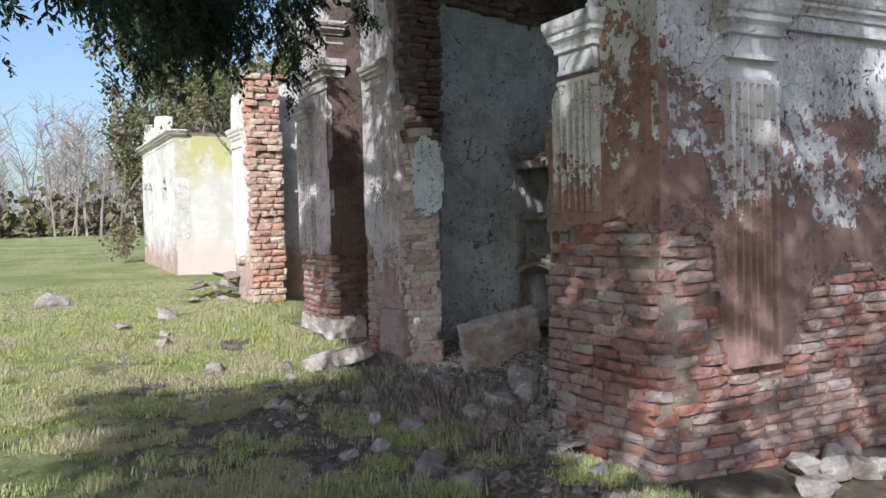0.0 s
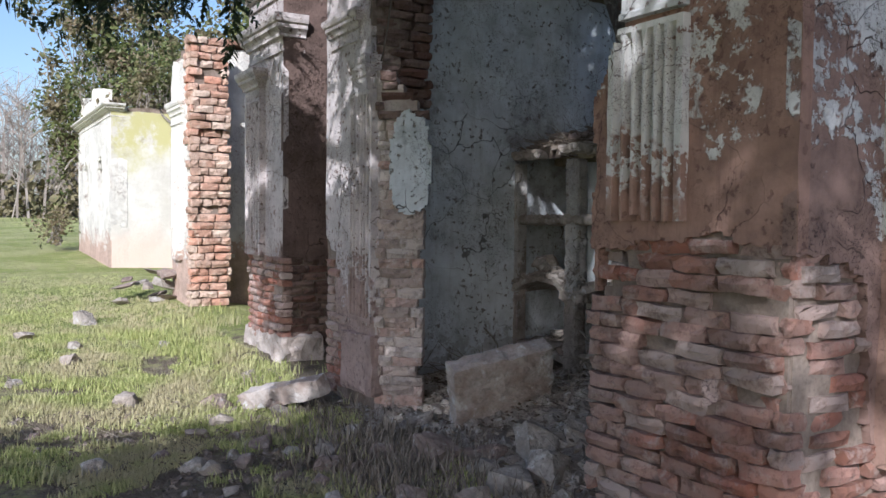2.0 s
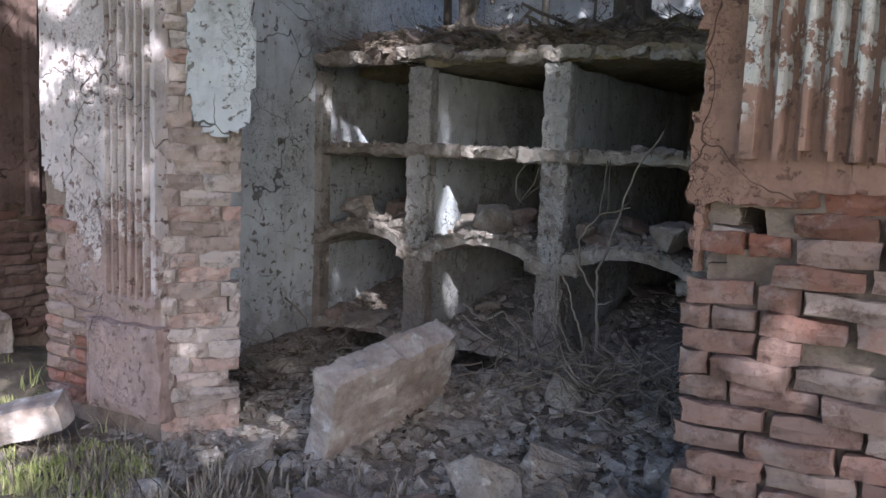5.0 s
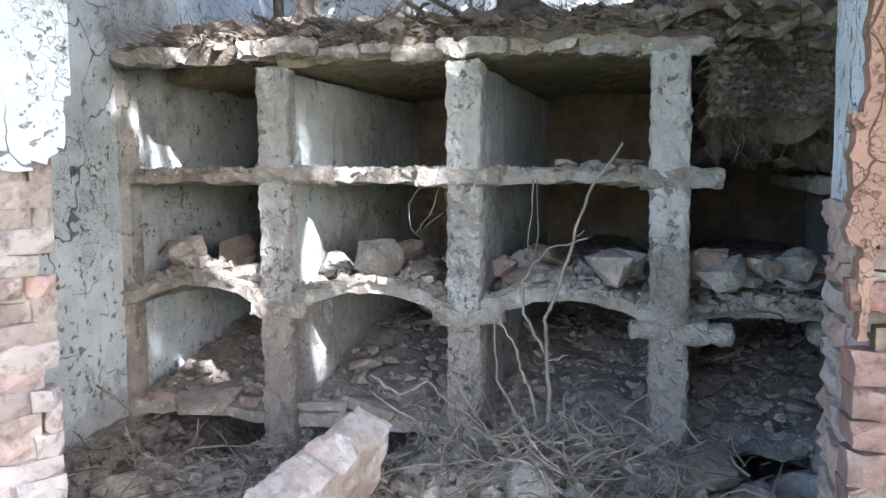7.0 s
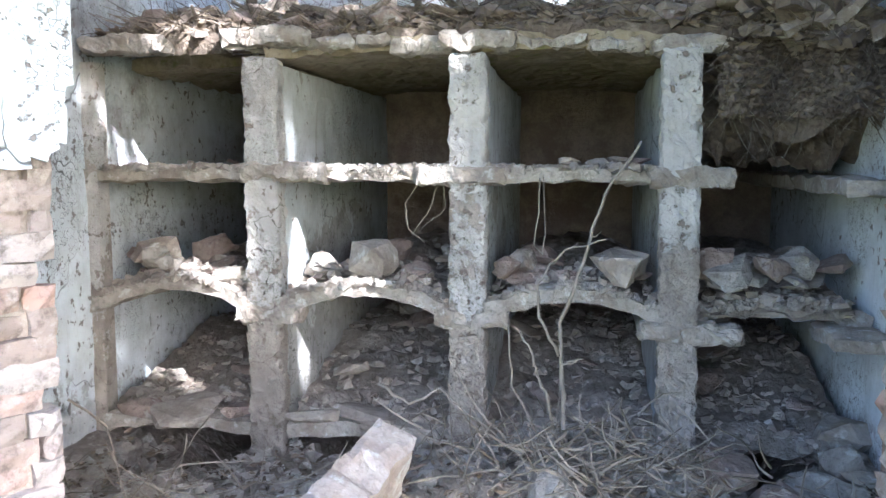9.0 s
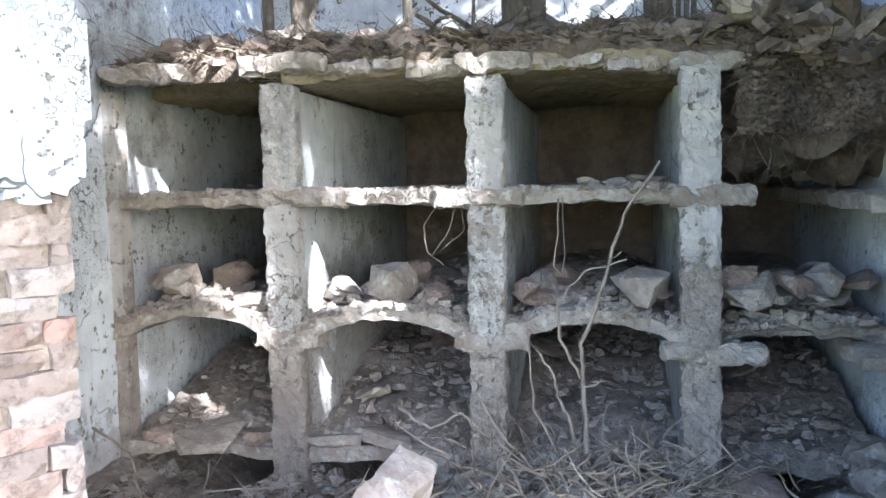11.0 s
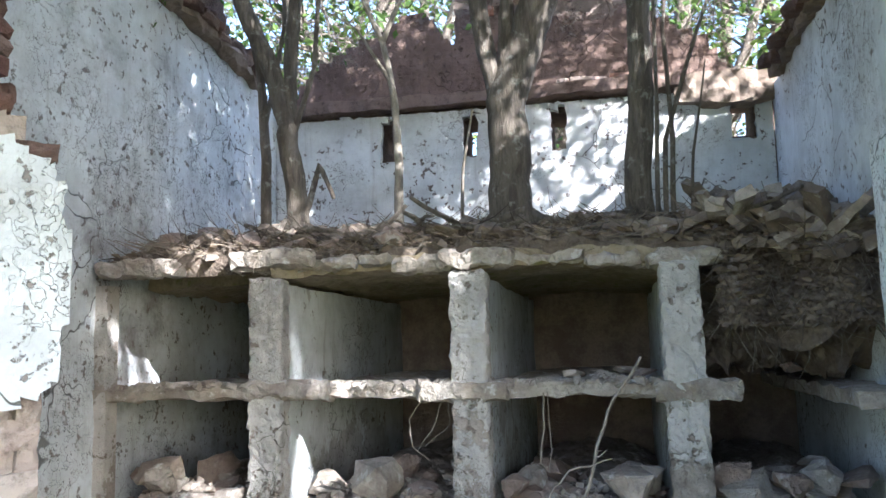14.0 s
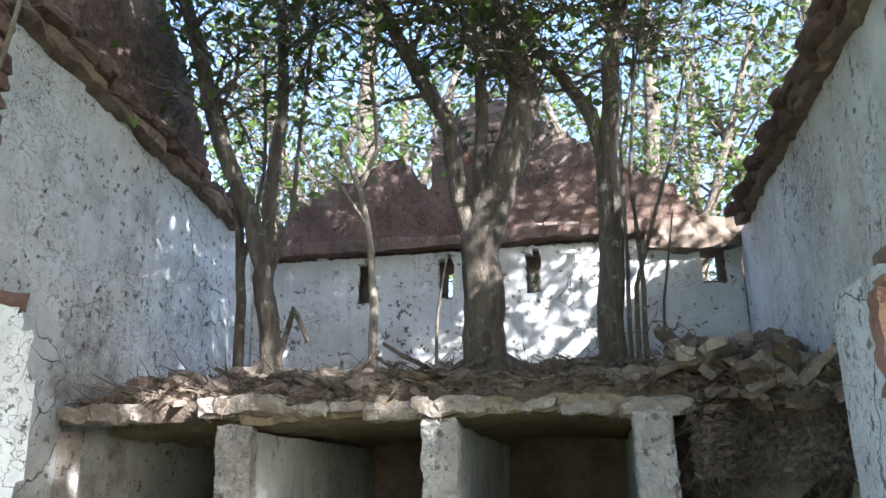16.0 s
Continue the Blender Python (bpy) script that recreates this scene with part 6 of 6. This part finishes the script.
bush("bush", "great ivy-clad tree beyond the chapel", (-28.0, 5.0, 6.6), (2.6, 2.6, 2.4), 9000, 0.17, IVY, 12, 150)
bush("bush", "column of ivy beside the chapel", (-27.2, 3.3, 4.0), (0.5, 0.5, 1.5), 1800, 0.14, IVY, 13, 30)
bush("bush", "low green shrub by the chapel wall", (-26.5, 3.0, 1.25), (0.4, 0.4, 0.4), 500, 0.12, IVY, 5, 12)


# ---- grass ----
def grass(name, n, place, hi, label, seed, material=GRASS):
    q = random.Random(seed)
    verts, faces = [], []
    for _ in range(n):
        x, y, k = place(q)
        z = ground_z(x, y)
        for _ in range(q.randint(5, 9)):
            a, ln = q.uniform(0, 6.28), hi * k * q.uniform(0.45, 1.2)
            dx, dy = math.cos(a), math.sin(a)
            w, lean = q.uniform(0.0025, 0.005) * (1 + 4 * hi), q.uniform(0.2, 0.9)
            px, py = x + q.gauss(0, 0.03), y + q.gauss(0, 0.03)
            b = len(verts)
            verts += [(px - dy * w, py + dx * w, z - 0.02), (px + dy * w, py - dx * w, z - 0.02),
                      (px + dx * lean * ln * 0.4 + dy * w * 0.7, py + dy * lean * ln * 0.4 - dx * w * 0.7, z + ln * 0.6),
                      (px + dx * lean * ln * 0.4 - dy * w * 0.7, py + dy * lean * ln * 0.4 + dx * w * 0.7, z + ln * 0.6),
                      (px + dx * lean * ln, py + dy * lean * ln, z + ln)]
            faces += [(b, b + 1, b + 2, b + 3), (b + 3, b + 2, b + 4)]
    tagged(new(name, mesh(name, verts, faces, material)), label, "grass", kind="stuff")


def lawn(q):
    while True:
        x, y = -2.5 - abs(q.gauss(0, 6.0)), q.uniform(-4.0, 3.5)
        if x > -20 and nz(x, y, 2, 0.9) + 0.6 * nz(x, y, 8, 3.0) > 0.06 - 0.055 * (-x - 6):
            return x, y, 1.0


def tufts(q):
    c = q.choice(((-9.4, 3.0), (-9.7, 3.3), (-12.0, 3.0), (-12.6, 3.3), (-13.2, 3.6), (-11.0, 3.1), (-13.0, 2.6), (-9.0, 2.4), (-8.1, 3.1)))
    return c[0] + q.gauss(0, 0.3), c[1] + q.gauss(0, 0.2), q.uniform(0.7, 1.3)


grass("grass", 40000, lawn, 0.045, "short green meadow grass", 1)


def clumps(q):
    """Scattered ragged tufts of longer grass."""
    while True:
        x, y = -2.5 - abs(q.gauss(0, 5.5)), q.uniform(-3.0, 3.2)
        if x > -19 and nz(x, y, 5, 1.6) + 0.5 * nz(x, y, 1, 5.0) > 0.22:
            return x, y, q.uniform(0.5, 1.2)


grass("grass", 5200, clumps, 0.085, "ragged tufts of longer grass in the meadow", 6)
grass("grass", 700, tufts, 0.10, "taller green tufts along the fronts", 2)


def dry_front(q):
    return q.gauss(-6.5, 0.8), 3.15 + q.gauss(0, 0.22), q.uniform(0.6, 1.2)


grass("dry_grass", 450, dry_front, 0.15, "dry straw-coloured grass at the opening", 3, DRY)

# ---- far woods ----


def woods():
    q = random.Random(5)
    verts, faces = [], []
    for k in range(300):
        x, y = -62 - abs(q.gauss(0, 16)), q.uniform(-34, 30)
        z0 = ground_z(x, y) - 0.2
        h = q.uniform(5.5, 10.5)
        top = wander((x, y, z0), (q.gauss(0, 0.05), q.gauss(0, 0.05), 1), h, 5, q, 0.08)
        rr = q.uniform(0.06, 0.15)
        tube_into(verts, faces, top, [rr, rr * 0.85, rr * 0.7, rr * 0.5, rr * 0.3, 0.02], 4)
        for _ in range(20):
            s = q.randrange(1, 5)
            p = top[s].lerp(top[s + 1], q.random())
            a = q.uniform(0, 6.28)
            br = wander(p, (math.cos(a), math.sin(a), q.uniform(0.5, 1.4)), q.uniform(1.0, 2.8), 3, q, 0.25)
            tube_into(verts, faces, br, [0.035, 0.026, 0.018, 0.01], 3)
            for _ in range(3):
                tw = wander(br[q.randrange(1, 4)], (q.uniform(-1, 1), q.uniform(-1, 1), q.uniform(0, 1)), q.uniform(0.4, 1.2), 2, q, 0.3)
                tube_into(verts, faces, tw, [0.014, 0.01, 0.006], 3)
    tagged(new("bare_woods", mesh("bare_woods", verts, faces, WOODS)), "far wood of leafless grey-brown winter trees", "trees", kind="stuff")
    lv, lf = [], []
    for k in range(9000):
        x, y = -64 - abs(q.gauss(0, 14)), q.uniform(-36, 32)
        z = ground_z(x, y) + abs(q.gauss(0, 1.3)) * (1 + 0.6 * nz(x, y, 0, 0.15))
        leaf_into(lv, lf, Vector((x, y, z)), (q.uniform(-1, 1), q.uniform(-1, 1), q.uniform(-0.5, 1)), q.uniform(0.4, 1.0), q, 0.7)
    tagged(new("undergrowth", mesh("undergrowth", lv, lf, SCRUB)), "brown-green undergrowth at the edge of the wood", "bushes", kind="stuff")


woods()
